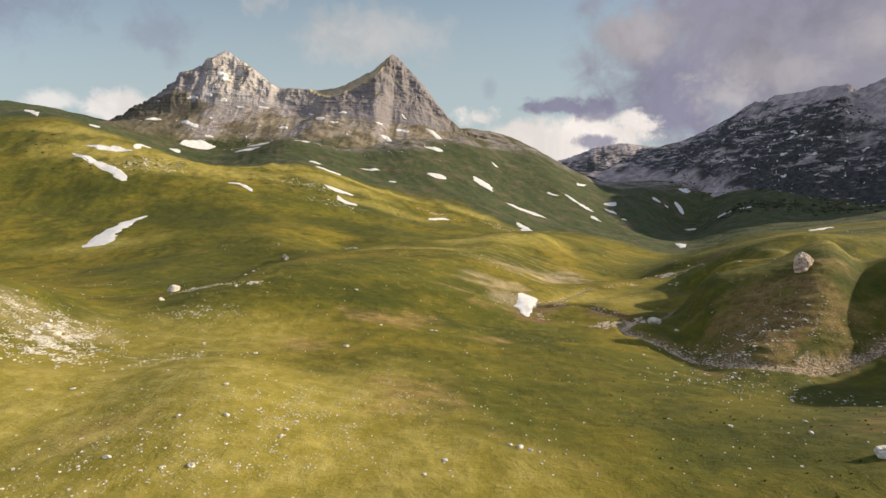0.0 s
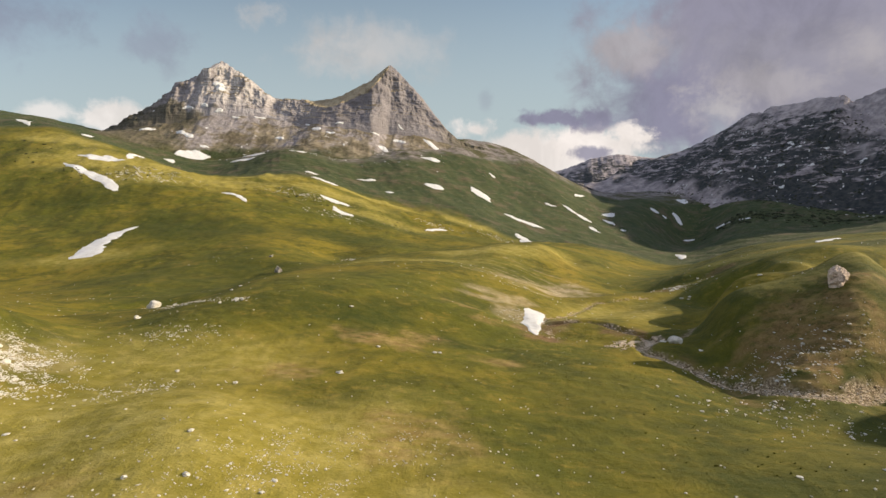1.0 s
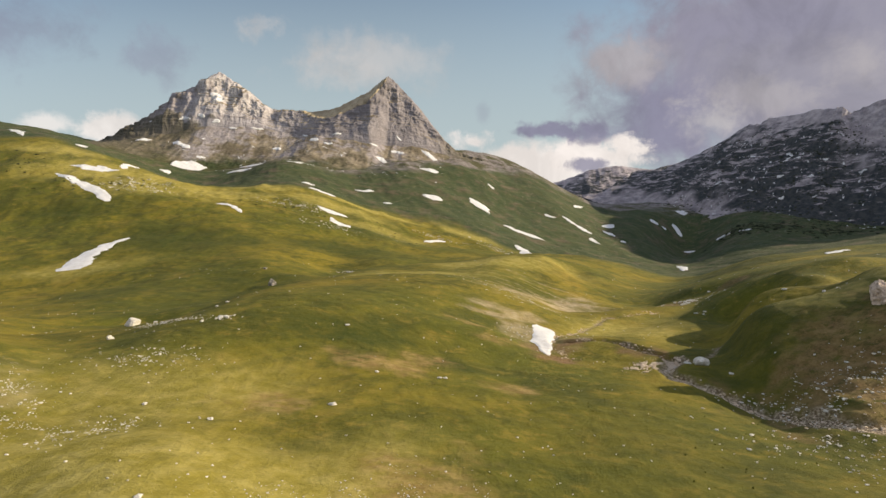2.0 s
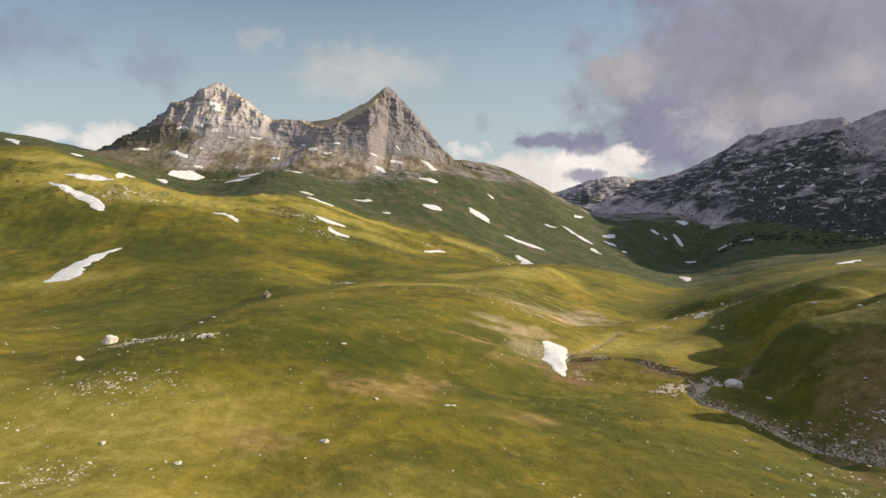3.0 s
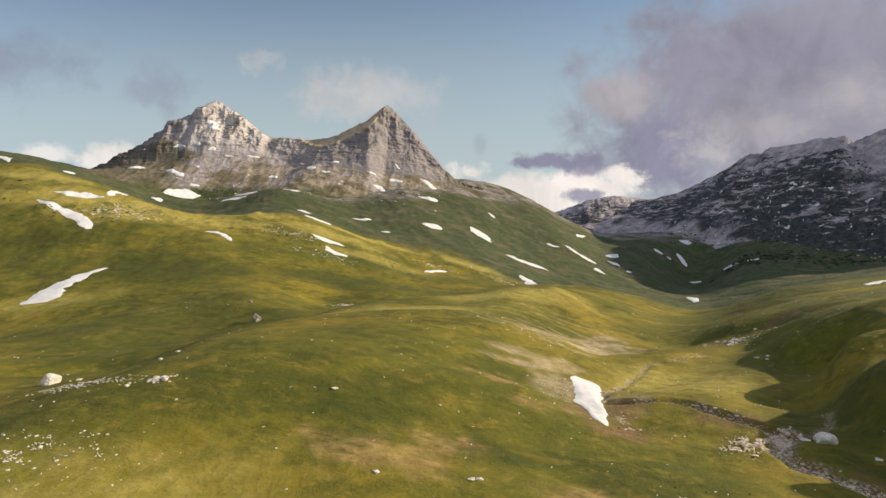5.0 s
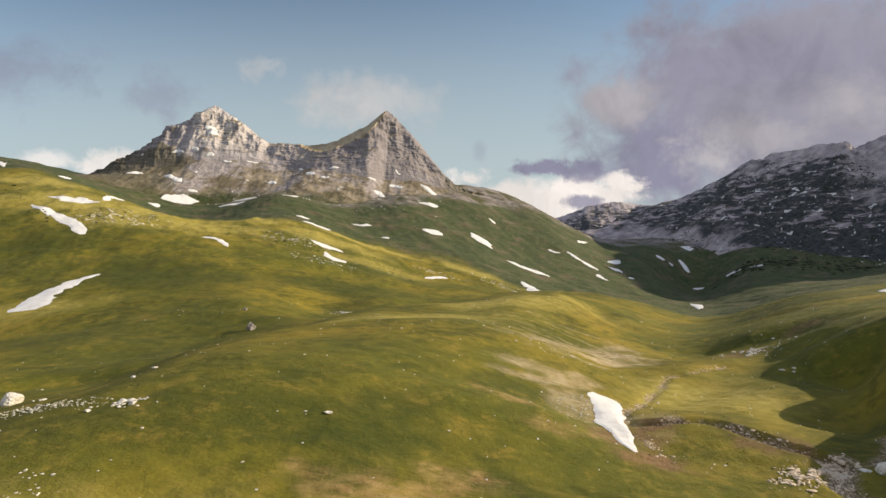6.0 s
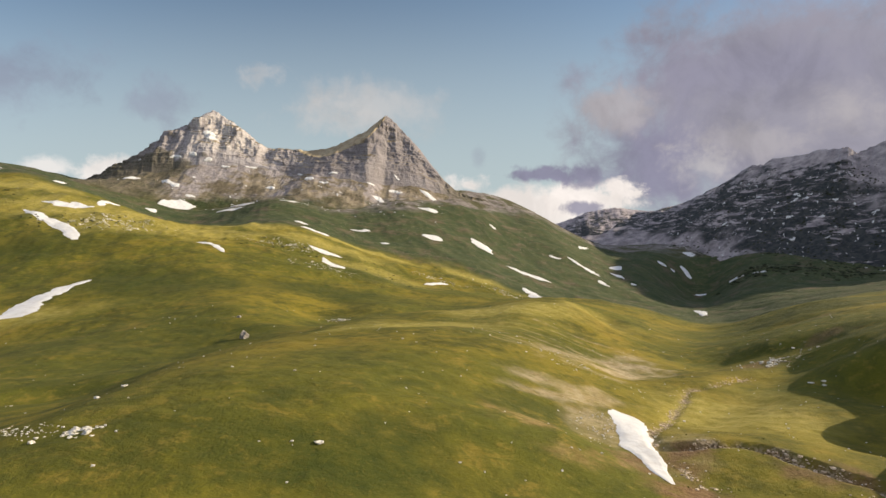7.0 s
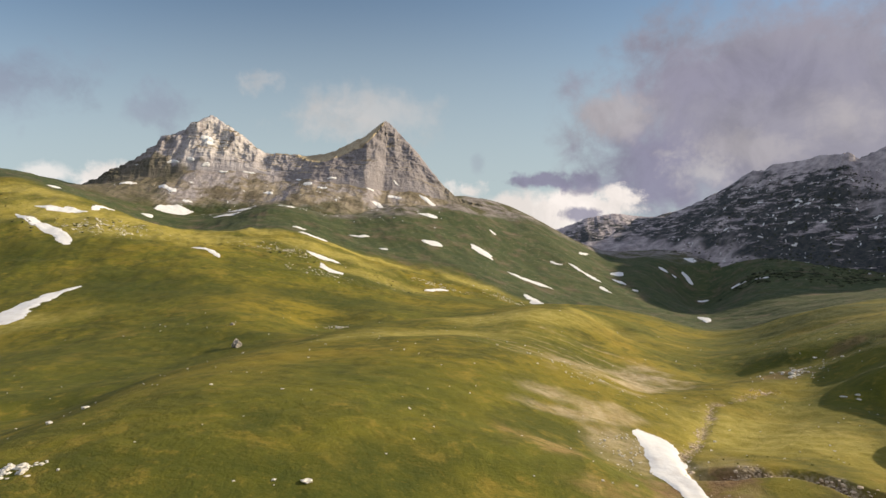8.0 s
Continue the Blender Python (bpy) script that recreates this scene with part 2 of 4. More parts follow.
def height(x, y):
    x, y = np.asarray(x, float), np.asarray(y, float)
    z = -2.507 -0.00167 * x +0.02278 * y
    for cx, cy, along, across, turn, h in LANDFORMS:
        c, s = math.cos(radians(turn)), math.sin(radians(turn))
        u, v = (c * (x - cx) + s * (y - cy)) / along, (c * (y - cy) - s * (x - cx)) / across
        z = z + h * np.exp(-0.5 * (u * u + v * v))
    z = z + knoll(x, y) + east_hill(x, y)
    r = np.hypot(x, y)
    far = smooth(r, 250, 700)
    z = z + 0.28 * fbm(x / 13, y / 13, 1.0, 4) + 0.07 * fbm(x / 2.3, y / 2.3, 4.0, 2) * (1 - far)
    z = z + far * (2.6 * fbm(x / 90, y / 90, 2.0, 5, 0.55) + 1.2 * ridged(x / 45 + 0.3 * y / 45, y / 120, 3.0, 3))
    mid = smooth(r, 120, 220) * (1 - smooth(r, 500, 800))
    z = z + mid * 0.7 * fbm(x / 38, y / 38, 5.0, 4)
    near = r < 260
    d = line_distance(x, y, STREAM) + 0.7 * fbm(x / 5, y / 5, 9.0, 3)
    z = z - np.where(near, (0.75 + 0.75 * smooth(y, 117, 123)) * np.exp(-np.clip(d / 1.5, 0, 9) ** 4), 0)
    d = line_distance(x, y, CREEK) + 0.6 * fbm(x / 5, y / 5, 8.0, 2)
    z = z - np.where(near, 0.45 * np.exp(-(d / 1.0) ** 2), 0)
    d = line_distance(x, y, TRAIL) + 0.3 * fbm(x / 4, y / 4, 8.5, 2)
    z = z - np.where(near, 0.3 * np.exp(-(d / 0.7) ** 2), 0)
    # hummocks and ribs of rock under the turf of the far hillside
    hill = np.exp(-((x + 220) / 170) ** 2 - ((y - 560) / 95) ** 2)
    z = z + hill * (1.5 * ridged(x / 40, y / 30, 5.5, 4) + 0.8 * fbm(x / 16, y / 16, 2.5, 3))
    # erosion runnels down the flank of the spur
    spur = np.exp(-((x - 42) / 34) ** 2 - ((y - 262) / 62) ** 2)
    z = z + spur * 0.9 * ridged((y + 0.45 * x) / 15, x / 90, 7.0, 3)
    # stepped sheep terraces on the knoll's flank
    flank = np.exp(-((x - 60) / 16) ** 2 - ((y - 97) / 15) ** 2)
    return z + flank * 0.20 * np.sin(z * 4.2 + 5 * fbm(x / 11, y / 11, 6.0, 3))


# ---- materials ----
def material(name, rough=0.9):
    m = bpy.data.materials.new(name)
    m.use_nodes = True
    m.node_tree.nodes.clear()
    n = Net(m.node_tree)
    shader = n.put("ShaderNodeBsdfPrincipled", {"Roughness": rough, "Specular IOR Level": 0.25})
    n.put("ShaderNodeOutputMaterial", {"Surface": shader.outputs[0]})
    place = n.put("ShaderNodeNewGeometry").outputs["Position"]
    return m, n, shader, place


def attr(n, name):
    return n.put("ShaderNodeAttribute", attribute_name=name).outputs["Fac"]


def meadow_material():
    m, n, shader, p = material("alpine_meadow", 0.95)
    big, mid, small, tiny = n.noise(p, 0.012, 5, 0.6), n.noise(p, 0.055, 6, 0.65, 0.4), n.noise(p, 0.33, 6, 0.7), n.noise(p, 2.2, 5, 0.75)
    green, yellow, deep, straw = (0.098, 0.105, 0.011), (0.202, 0.167, 0.017), (0.050, 0.061, 0.008), (0.30, 0.218, 0.040)
    c = n.mix(n.ramp(big, 0.38, 0.58), yellow, green)
    c = n.mix(n.ramp(mid, 0.48, 0.66, 0, 0.75), c, deep)
    sward = n.noise(p, 0.026, 8, 0.70, 0.5)
    c = n.mix(n.ramp(sward, 0.51, 0.64, 0, 0.65), c, deep)
    c = n.mix(n.ramp(sward, 0.46, 0.34, 0, 0.45), c, straw)
    patch = n.noise(p, 0.16, 7, 0.72, 0.4)
    c = n.mix(n.ramp(patch, 0.50, 0.64, 0, 0.55), c, deep)
    c = n.mix(n.ramp(patch, 0.46, 0.32, 0, 0.45), c, straw)
    c = n.mix(n.ramp(small, 0.52, 0.72, 0, 0.55), c, straw)
    c = n.mix(n.ramp(small, 0.46, 0.30, 0, 0.45), c, deep)
    # dry grass made extra bright, with sunlight on the crests put into its colour
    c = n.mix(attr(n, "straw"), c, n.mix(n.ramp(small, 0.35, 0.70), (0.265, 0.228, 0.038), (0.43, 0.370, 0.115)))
    # dark green of lush turf, also painted shade on the knoll and right foreground
    c = n.mix(n.math("MULTIPLY", attr(n, "lush_and_shade"), 0.88), c, n.mix(n.ramp(small, 0.35, 0.65), (0.030, 0.047, 0.006), (0.066, 0.076, 0.009)))
    c = n.mix(n.ramp(tiny, 0.50, 0.70, 0, 0.50), c, n.mix(0.55, c, deep))
    c = n.mix(n.ramp(tiny, 0.44, 0.26, 0, 0.45), c, straw)
    streak = n.noise(n.stretched(p, (0.42, 0.9, 0.9), (0, 0, 0.35)), 0.8, 6, 0.72)
    worn_or_dimmed = n.math("ADD", streak, n.math("MULTIPLY", tiny, 0.3))
    dry = n.math("MULTIPLY", attr(n, "dry"), n.ramp(worn_or_dimmed, 0.46, 0.76))
    c = n.mix(dry, c, n.mix(n.ramp(small, 0.4, 0.6), (0.26, 0.165, 0.070), (0.38, 0.27, 0.12)))
    heath = n.mix(n.ramp(mid, 0.35, 0.65), (0.036, 0.058, 0.022), (0.064, 0.080, 0.032))
    heath = n.mix(n.ramp(n.noise(p, 0.03, 7, 0.74), 0.50, 0.66, 0, 0.8), heath, (0.130, 0.100, 0.070))
    heath = n.mix(n.ramp(n.noise(p, 0.11, 6, 0.75), 0.60, 0.70, 0, 0.6), heath, (0.25, 0.22, 0.19))
    c = n.mix(attr(n, "heath"), c, heath)
    rubble = n.mix(n.ramp(n.noise(p, 0.07, 7, 0.75), 0.38, 0.62), (0.11, 0.095, 0.085), (0.29, 0.27, 0.28))
    rubble = n.mix(n.ramp(n.noise(p, 0.018, 5, 0.65), 0.50, 0.60), rubble, (0.075, 0.075, 0.036))
    c = n.mix(attr(n, "talus"), c, rubble)
    bare = n.math("MULTIPLY", attr(n, "bare"), n.ramp(worn_or_dimmed, 0.34, 0.72))
    c = n.mix(bare, c, n.mix(n.ramp(small, 0.35, 0.65), (0.40, 0.31, 0.19), (0.56, 0.48, 0.36)))
    rocky = n.math("MULTIPLY", attr(n, "stony"), n.ramp(n.noise(p, 0.30, 7, 0.78), 0.57, 0.66))
    c = n.mix(rocky, c, n.mix(n.ramp(tiny, 0.4, 0.6), (0.26, 0.23, 0.18), (0.50, 0.46, 0.40)))
    shrub = n.math("MULTIPLY", attr(n, "stony"), n.ramp(n.noise(n.stretched(p, (1, 1, 1), (0.4, 0.2, 1.1)), 0.23, 7, 0.75), 0.60, 0.67))
    c = n.mix(shrub, c, (0.030, 0.036, 0.016))
    soil = n.math("MULTIPLY", attr(n, "soil"), n.ramp(worn_or_dimmed, 0.40, 0.62))
    c = n.mix(soil, c, n.mix(n.ramp(tiny, 0.4, 0.6), (0.12, 0.070, 0.035), (0.24, 0.155, 0.080)))
    stones = n.mix(n.ramp(n.noise(p, 2.4, 4, 0.65), 0.42, 0.62), (0.12, 0.085, 0.05), (0.46, 0.39, 0.29))
    c = n.mix(n.math("MULTIPLY", attr(n, "gravel"), n.ramp(tiny, 0.30, 0.50)), c, stones)
    n.join(c, shader.inputs["Base Color"])
    h = n.math("ADD", n.math("MULTIPLY", small, 1.4), n.math("MULTIPLY", tiny, 0.6))
    h = n.math("ADD", h, n.math("MULTIPLY", patch, 2.0))
    n.join(n.bump(h, 0.5, 0.42), shader.inputs["Normal"])
    return m


def rock_material(name="limestone_cliff", size=1.0, green=0.0):
    m, n, shader, p = material(name, 0.92)
    up = n.put("ShaderNodeSeparateXYZ", {0: n.put("ShaderNodeNewGeometry").outputs["Normal"]}).outputs[2]
    crack = n.noise(n.stretched(p, (1, 1, 0.22)), 0.07 / size, 8, 0.68, 0.6)
    strata = n.noise(n.stretched(p, (0.12, 0.12, 1.0)), 0.09 / size, 6, 0.7, 0.5)
    blot = n.noise(p, 0.016 / size, 5, 0.6)
    c = n.mix(n.ramp(blot, 0.35, 0.65), (0.27, 0.262, 0.300), (0.435, 0.420, 0.460))
    c = n.mix(n.ramp(strata, 0.48, 0.72, 0, 0.42), c, (0.205, 0.178, 0.176))
    c = n.mix(n.ramp(crack, 0.54, 0.68, 0, 0.62), c, (0.13, 0.118, 0.122))
    if green:
        # second peak dimmed, first brightened: shade and sunlight put into the rock colour
        c = n.mix(n.math("MULTIPLY", attr(n, "dimmed_rock"), 0.55), c, (0.150, 0.140, 0.156))
        c = n.mix(n.math("MULTIPLY", n.math("MULTIPLY", attr(n, "sunlit_rock"), 0.6), n.ramp(crack, 0.62, 0.46)), c, (0.60, 0.58, 0.585))
        turf = n.math("MULTIPLY", n.ramp(n.math("ADD", up, n.math("MULTIPLY", n.math("SUBTRACT", blot, 0.5), 1.1)), 0.62, 0.84), green)
        ground = n.mix(n.ramp(n.noise(p, 0.03, 5, 0.6), 0.4, 0.62), (0.13, 0.112, 0.080), (0.27, 0.235, 0.180))
        debris = n.mix(n.ramp(n.noise(p, 0.12, 5, 0.7), 0.4, 0.6), (0.215, 0.198, 0.210), (0.35, 0.33, 0.35))
        foot = n.math("SUBTRACT", 1.0, attr(n, "crag"))
        c = n.mix(n.math("MULTIPLY", foot, 0.8), c, debris)
        c = n.mix(turf, c, ground)
        c = n.mix(n.math("MULTIPLY", attr(n, "turf"), 0.85), c, n.mix(n.ramp(crack, 0.40, 0.62), (0.070, 0.070, 0.046), (0.14, 0.125, 0.095)))
        c = n.mix(n.math("MULTIPLY", attr(n, "ramp"), 0.9), c, n.mix(n.ramp(crack, 0.40, 0.62), (0.44, 0.38, 0.27), (0.30, 0.25, 0.17)))
        low = n.put("ShaderNodeSeparateXYZ", {0: p}).outputs[2]
        low = n.math("ADD", low, n.math("MULTIPLY", n.math("SUBTRACT", n.noise(p, 0.022, 5, 0.65), 0.5), 90.0))
        c = n.mix(n.math("MULTIPLY", foot, n.ramp(low, 178, 146)), c, n.mix(n.ramp(blot, 0.4, 0.6), (0.036, 0.052, 0.020), (0.075, 0.076, 0.034)))
    n.join(c, shader.inputs["Base Color"])
    n.join(n.bump(n.math("ADD", crack, n.math("MULTIPLY", strata, 0.7)), 0.7, 5.0 * size), shader.inputs["Normal"])
    return m


def scrub_material():
    """Limestone half hidden under mats of dwarf pine."""
    m, n, shader, p = material("dwarf_pine_and_limestone", 0.95)
    part_z = n.put("ShaderNodeSeparateXYZ", {0: p}).outputs[2]
    grain = n.noise(n.stretched(p, (0.7, 0.7, 2.4)), 0.036, 9, 0.74, 0.5)
    spots = n.noise(p, 0.010, 5, 0.6)
    lift = n.ramp(part_z, 40, 330, -0.06, 0.05)
    bare = n.ramp(n.math("ADD", n.math("ADD", grain, lift), n.math("MULTIPLY", n.math("SUBTRACT", spots, 0.5), 0.35)), 0.50, 0.60)
    stone = n.mix(n.ramp(n.noise(p, 0.05, 7, 0.7), 0.35, 0.65), (0.27, 0.25, 0.285), (0.54, 0.50, 0.545))
    pine = n.mix(n.ramp(n.noise(p, 0.12, 4, 0.6), 0.4, 0.6), (0.042, 0.050, 0.060), (0.074, 0.082, 0.086))
    n.join(n.mix(n.math("MAXIMUM", bare, attr(n, "crag")), pine, stone), shader.inputs["Base Color"])
    n.join(n.bump(grain, 0.8, 10.0), shader.inputs["Normal"])
    return m


MEADOW, CLIFF, SCRUB = meadow_material(), rock_material(green=1.0), scrub_material()


# ---- the ground: one sheet from the camera to the horizon ----
def sheet(name, verts, faces, mat, masks=None, rounded=True):
    me = bpy.data.meshes.new(name)
    verts, faces = np.asarray(verts, np.float32), np.asarray(faces, np.int32)
    me.vertices.add(len(verts))
    me.vertices.foreach_set("co", verts.ravel())
    me.loops.add(faces.size)
    me.loops.foreach_set("vertex_index", faces.ravel())
    me.polygons.add(len(faces))
    me.polygons.foreach_set("loop_start", np.arange(0, faces.size, faces.shape[1], dtype=np.int32))
    me.polygons.foreach_set("use_smooth", np.full(len(faces), rounded))
    me.update(calc_edges=True)
    me.validate()
    for key, values in (masks or {}).items():
        me.attributes.new(key, "FLOAT", "POINT").data.foreach_set("value", np.asarray(values, np.float32))
    me.materials.append(mat)
    return new(name, me)


def grid_faces(rows, cols, close=False):
    i, j = np.meshgrid(np.arange(rows - 1), np.arange(cols if close else cols - 1), indexing="ij")
    k = (j + 1) % cols
    return np.stack([i * cols + j, i * cols + k, (i + 1) * cols + k, (i + 1) * cols + j], -1).reshape(-1, 4)


def blobs(x, y, rows, ragged=0.5, size=8.0):
    """A mask of soft, ragged ovals: middle x, y, half-sizes, turn, strength."""
    total = np.zeros(np.shape(x))
    rag_ = fbm(x / size, y / size, 12.0, 4) * ragged
    for cx, cy, a, b, turn, most in rows:
        c, s = math.cos(radians(turn)), math.sin(radians(turn))
        u, v = (c * (x - cx) + s * (y - cy)) / a, (c * (y - cy) - s * (x - cx)) / b
        total = np.maximum(total, most * smooth(np.hypot(u, v) + rag_, 1.35, 0.25))
    return total


DRY = [(-7, 105, 6.5, 4.5, 20, 1.0), (-24, 85, 6, 4, 0, 0.8), (8, 100, 4.5, 3, 10, 0.8), (-4, 63, 6, 9, -20, 0.7), (-24, 84, 5, 3, 0, 0.6),
       (10, 128, 6, 2.5, 20, 0.6), (-30, 44, 5, 3, 0, 0.5), (56, 95, 12, 6, 10, 0.8), (66, 102, 16, 13, 25, 0.7), (3.7, 137, 6, 4, 20, 0.9), (-12, 103, 7, 5, 0, 0.9), (50, 56, 9, 4, 10, 0.5)]
# lush green ovals; those on the knoll and right foreground stand in for shade
LUSH_AND_SHADE = [(42, 53, 22, 16, 10, 1.0), (28, 63, 14, 8, 30, 0.7), (-1, 110, 8, 4.5, 15, 1.0), (-17, 114, 8, 5, 20, 1.0), (180, 235, 40, 26, 10, 1.0), (205, 345, 50, 34, 0, 1.0), (175, 345, 70, 13, 10, 1.0), (230, 300, 40, 22, 20, 0.9), (-16, 116, 9, 7, 20, 0.9), (2, 109, 7, 4, 10, 1.0), (-16, 106, 5, 4, 30, 0.9), (20, 75, 22, 12, 60, 0.45), (-90, 265, 75, 40, 10, 0.6), (-70, 185, 40, 30, 0, 0.35), (-32, 150, 24, 22, 20, 0.3),
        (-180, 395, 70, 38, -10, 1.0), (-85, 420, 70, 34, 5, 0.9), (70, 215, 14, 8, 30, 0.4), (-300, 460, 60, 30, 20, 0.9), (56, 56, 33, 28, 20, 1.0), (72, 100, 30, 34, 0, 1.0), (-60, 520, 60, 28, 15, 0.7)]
# dry grass ovals, also painting the sunlit look of crests and open slopes
STRAW_AND_SUN = [(-36, 82, 22, 16, 0, 0.65), (-290, 528, 60, 36, 10, 0.7), (-60, 545, 60, 24, 0, 0.7), (-350, 560, 80, 46, 10, 0.9), (-235, 565, 60, 50, 0, 0.8), (-125, 610, 70, 34, -5, 0.8), (-250, 650, 95, 26, -4, 1.0), (-100, 668, 90, 14, -8, 1.0), (30, 645, 62, 18, -38, 1.0), (-300, 565, 48, 44, 20, 0.9), (-430, 620, 60, 30, 0, 0.9),
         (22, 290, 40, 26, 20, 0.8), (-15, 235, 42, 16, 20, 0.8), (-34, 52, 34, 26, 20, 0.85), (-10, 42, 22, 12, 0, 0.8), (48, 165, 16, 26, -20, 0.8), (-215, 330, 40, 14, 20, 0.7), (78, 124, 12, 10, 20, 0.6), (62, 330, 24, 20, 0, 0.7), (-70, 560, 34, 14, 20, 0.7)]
CHUTES = [(8 + 5.2 * k, 196 + 8.5 * k, 11 + (k % 3) * 3, 0.8 + 0.3 * (k % 2), -38 + 5 * (k % 4), 0.9) for k in range(8)]
BARE = [(40, 205, 22, 6, 40, 1.0), (14, 157, 9, 3, 10, 0.9), (54, 236, 10, 5, 50, 0.8), (33, 190, 6, 3, 20, 0.6), (21, 147, 8, 13, 10, 0.7), (16, 162, 9, 5, 0, 0.9), (47, 222, 16, 9, 40, 1.0), (24, 205, 16, 5, 35, 0.7), (-57, 74, 8, 11, 20, 0.40)]
SOIL = [(21, 129, 5, 8, 10, 1.0), (27, 139, 5, 3, 0, 1.0), (40, 131, 4, 8, 20, 0.8), (60, 100, 14, 9, 30, 0.45), (90, 226, 12, 5, 30, 0.6), (150, 300, 22, 8, 20, 0.5), (118, 236, 8, 5, 20, 0.5)]


STONY = [(-295, 528, 60, 42, 10, 1.0), (-150, 565, 62, 32, 0, 1.0), (-62, 535, 45, 26, 10, 0.9), (35, 600, 60, 22, -30, 0.9), (-96, 500, 40, 20, 0, 0.8), (-400, 600, 60, 40, 0, 0.7),
         (-62, 345, 12, 9, 0, 0.8), (100, 228, 22, 7, 25, 0.9), (150, 300, 40, 12, 10, 0.6), (-60, 74, 12, 12, 0, 0.6)]


def ground():
    front = np.radians(np.linspace(-62, 62, 940))
    behind = np.radians(np.linspace(62, 298, 60)[1:-1])
    angle = np.concatenate([front, behind])
    rings = np.concatenate([[0.5, 6, 14], np.linspace(22, 190, 360), np.geomspace(190, 1350, 330)[1:], np.geomspace(1350, 4600, 26)[1:]])
    r, a = np.meshgrid(rings, angle, indexing="ij")
    x, y = (r * np.sin(a)).ravel(), (r * np.cos(a)).ravel()
    z = height(x, y)
    edge = np.interp(x, [-900, -520, -430, -300, -190, -60, 20, 70, 100, 125, 200, 420], [640, 655, 650, 690, 668, 700, 680, 612, 590, 500, 470, 450])
    wob = 28 * fbm(x / 110, y / 110, 20.0, 4)
    heath = smooth(y + wob - edge, -22, 30)
    high = np.interp(x, [-900, -640, -500, -330, -200, -60, 50, 120, 300], [990, 965, 930, 905, 918, 985, 1080, 1160, 1160])
    talus = 0.9 * smooth(y + 2.0 * wob - high, -25, 45) * smooth(x, -640, -560)
    near = np.hypot(x, y) < 300
    d = np.where(near, line_distance(x, y, STREAM) + 1.6 * fbm(x / 5, y / 5, 31.0, 3), 99)
    d = np.minimum(d, np.where(near, 1.2 + line_distance(x, y, CREEK) + 1.2 * fbm(x / 4, y / 4, 32.0, 3), 99))
    d = np.minimum(d, np.where(near, 1.0 + line_distance(x, y, TRAIL) + 0.5 * fbm(x / 3, y / 3, 33.0, 3), 99))
    masks = {"heath": heath, "dry": 0.85 * blobs(x, y, DRY, 0.8, 6.0), "lush_and_shade": blobs(x, y, LUSH_AND_SHADE, 0.4, 25.0), "straw": blobs(x, y, STRAW_AND_SUN, 0.45, 22.0), "bare": np.maximum(0.70 * blobs(x, y, BARE, 0.8, 9.0), 0.45 * blobs(x, y, CHUTES, 0.9, 4.0)),
             "gravel": smooth(d, 2.2, 0.6), "soil": blobs(x, y, SOIL, 0.9, 6.0), "talus": talus, "stony": np.maximum(blobs(x, y, STONY, 0.7, 20.0), 0.5 * heath)}
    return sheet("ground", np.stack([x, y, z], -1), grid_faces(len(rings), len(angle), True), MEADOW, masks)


GROUND = tagged(ground(), "rolling yellow-green alpine meadow with dry and stony patches", "ground", kind="structure")


# ---- mountains ----
def interp_rows(rows, x):
    rows = np.array(rows, float)
    return [np.interp(x, rows[:, 0], rows[:, k]) for k in range(1, rows.shape[1])]


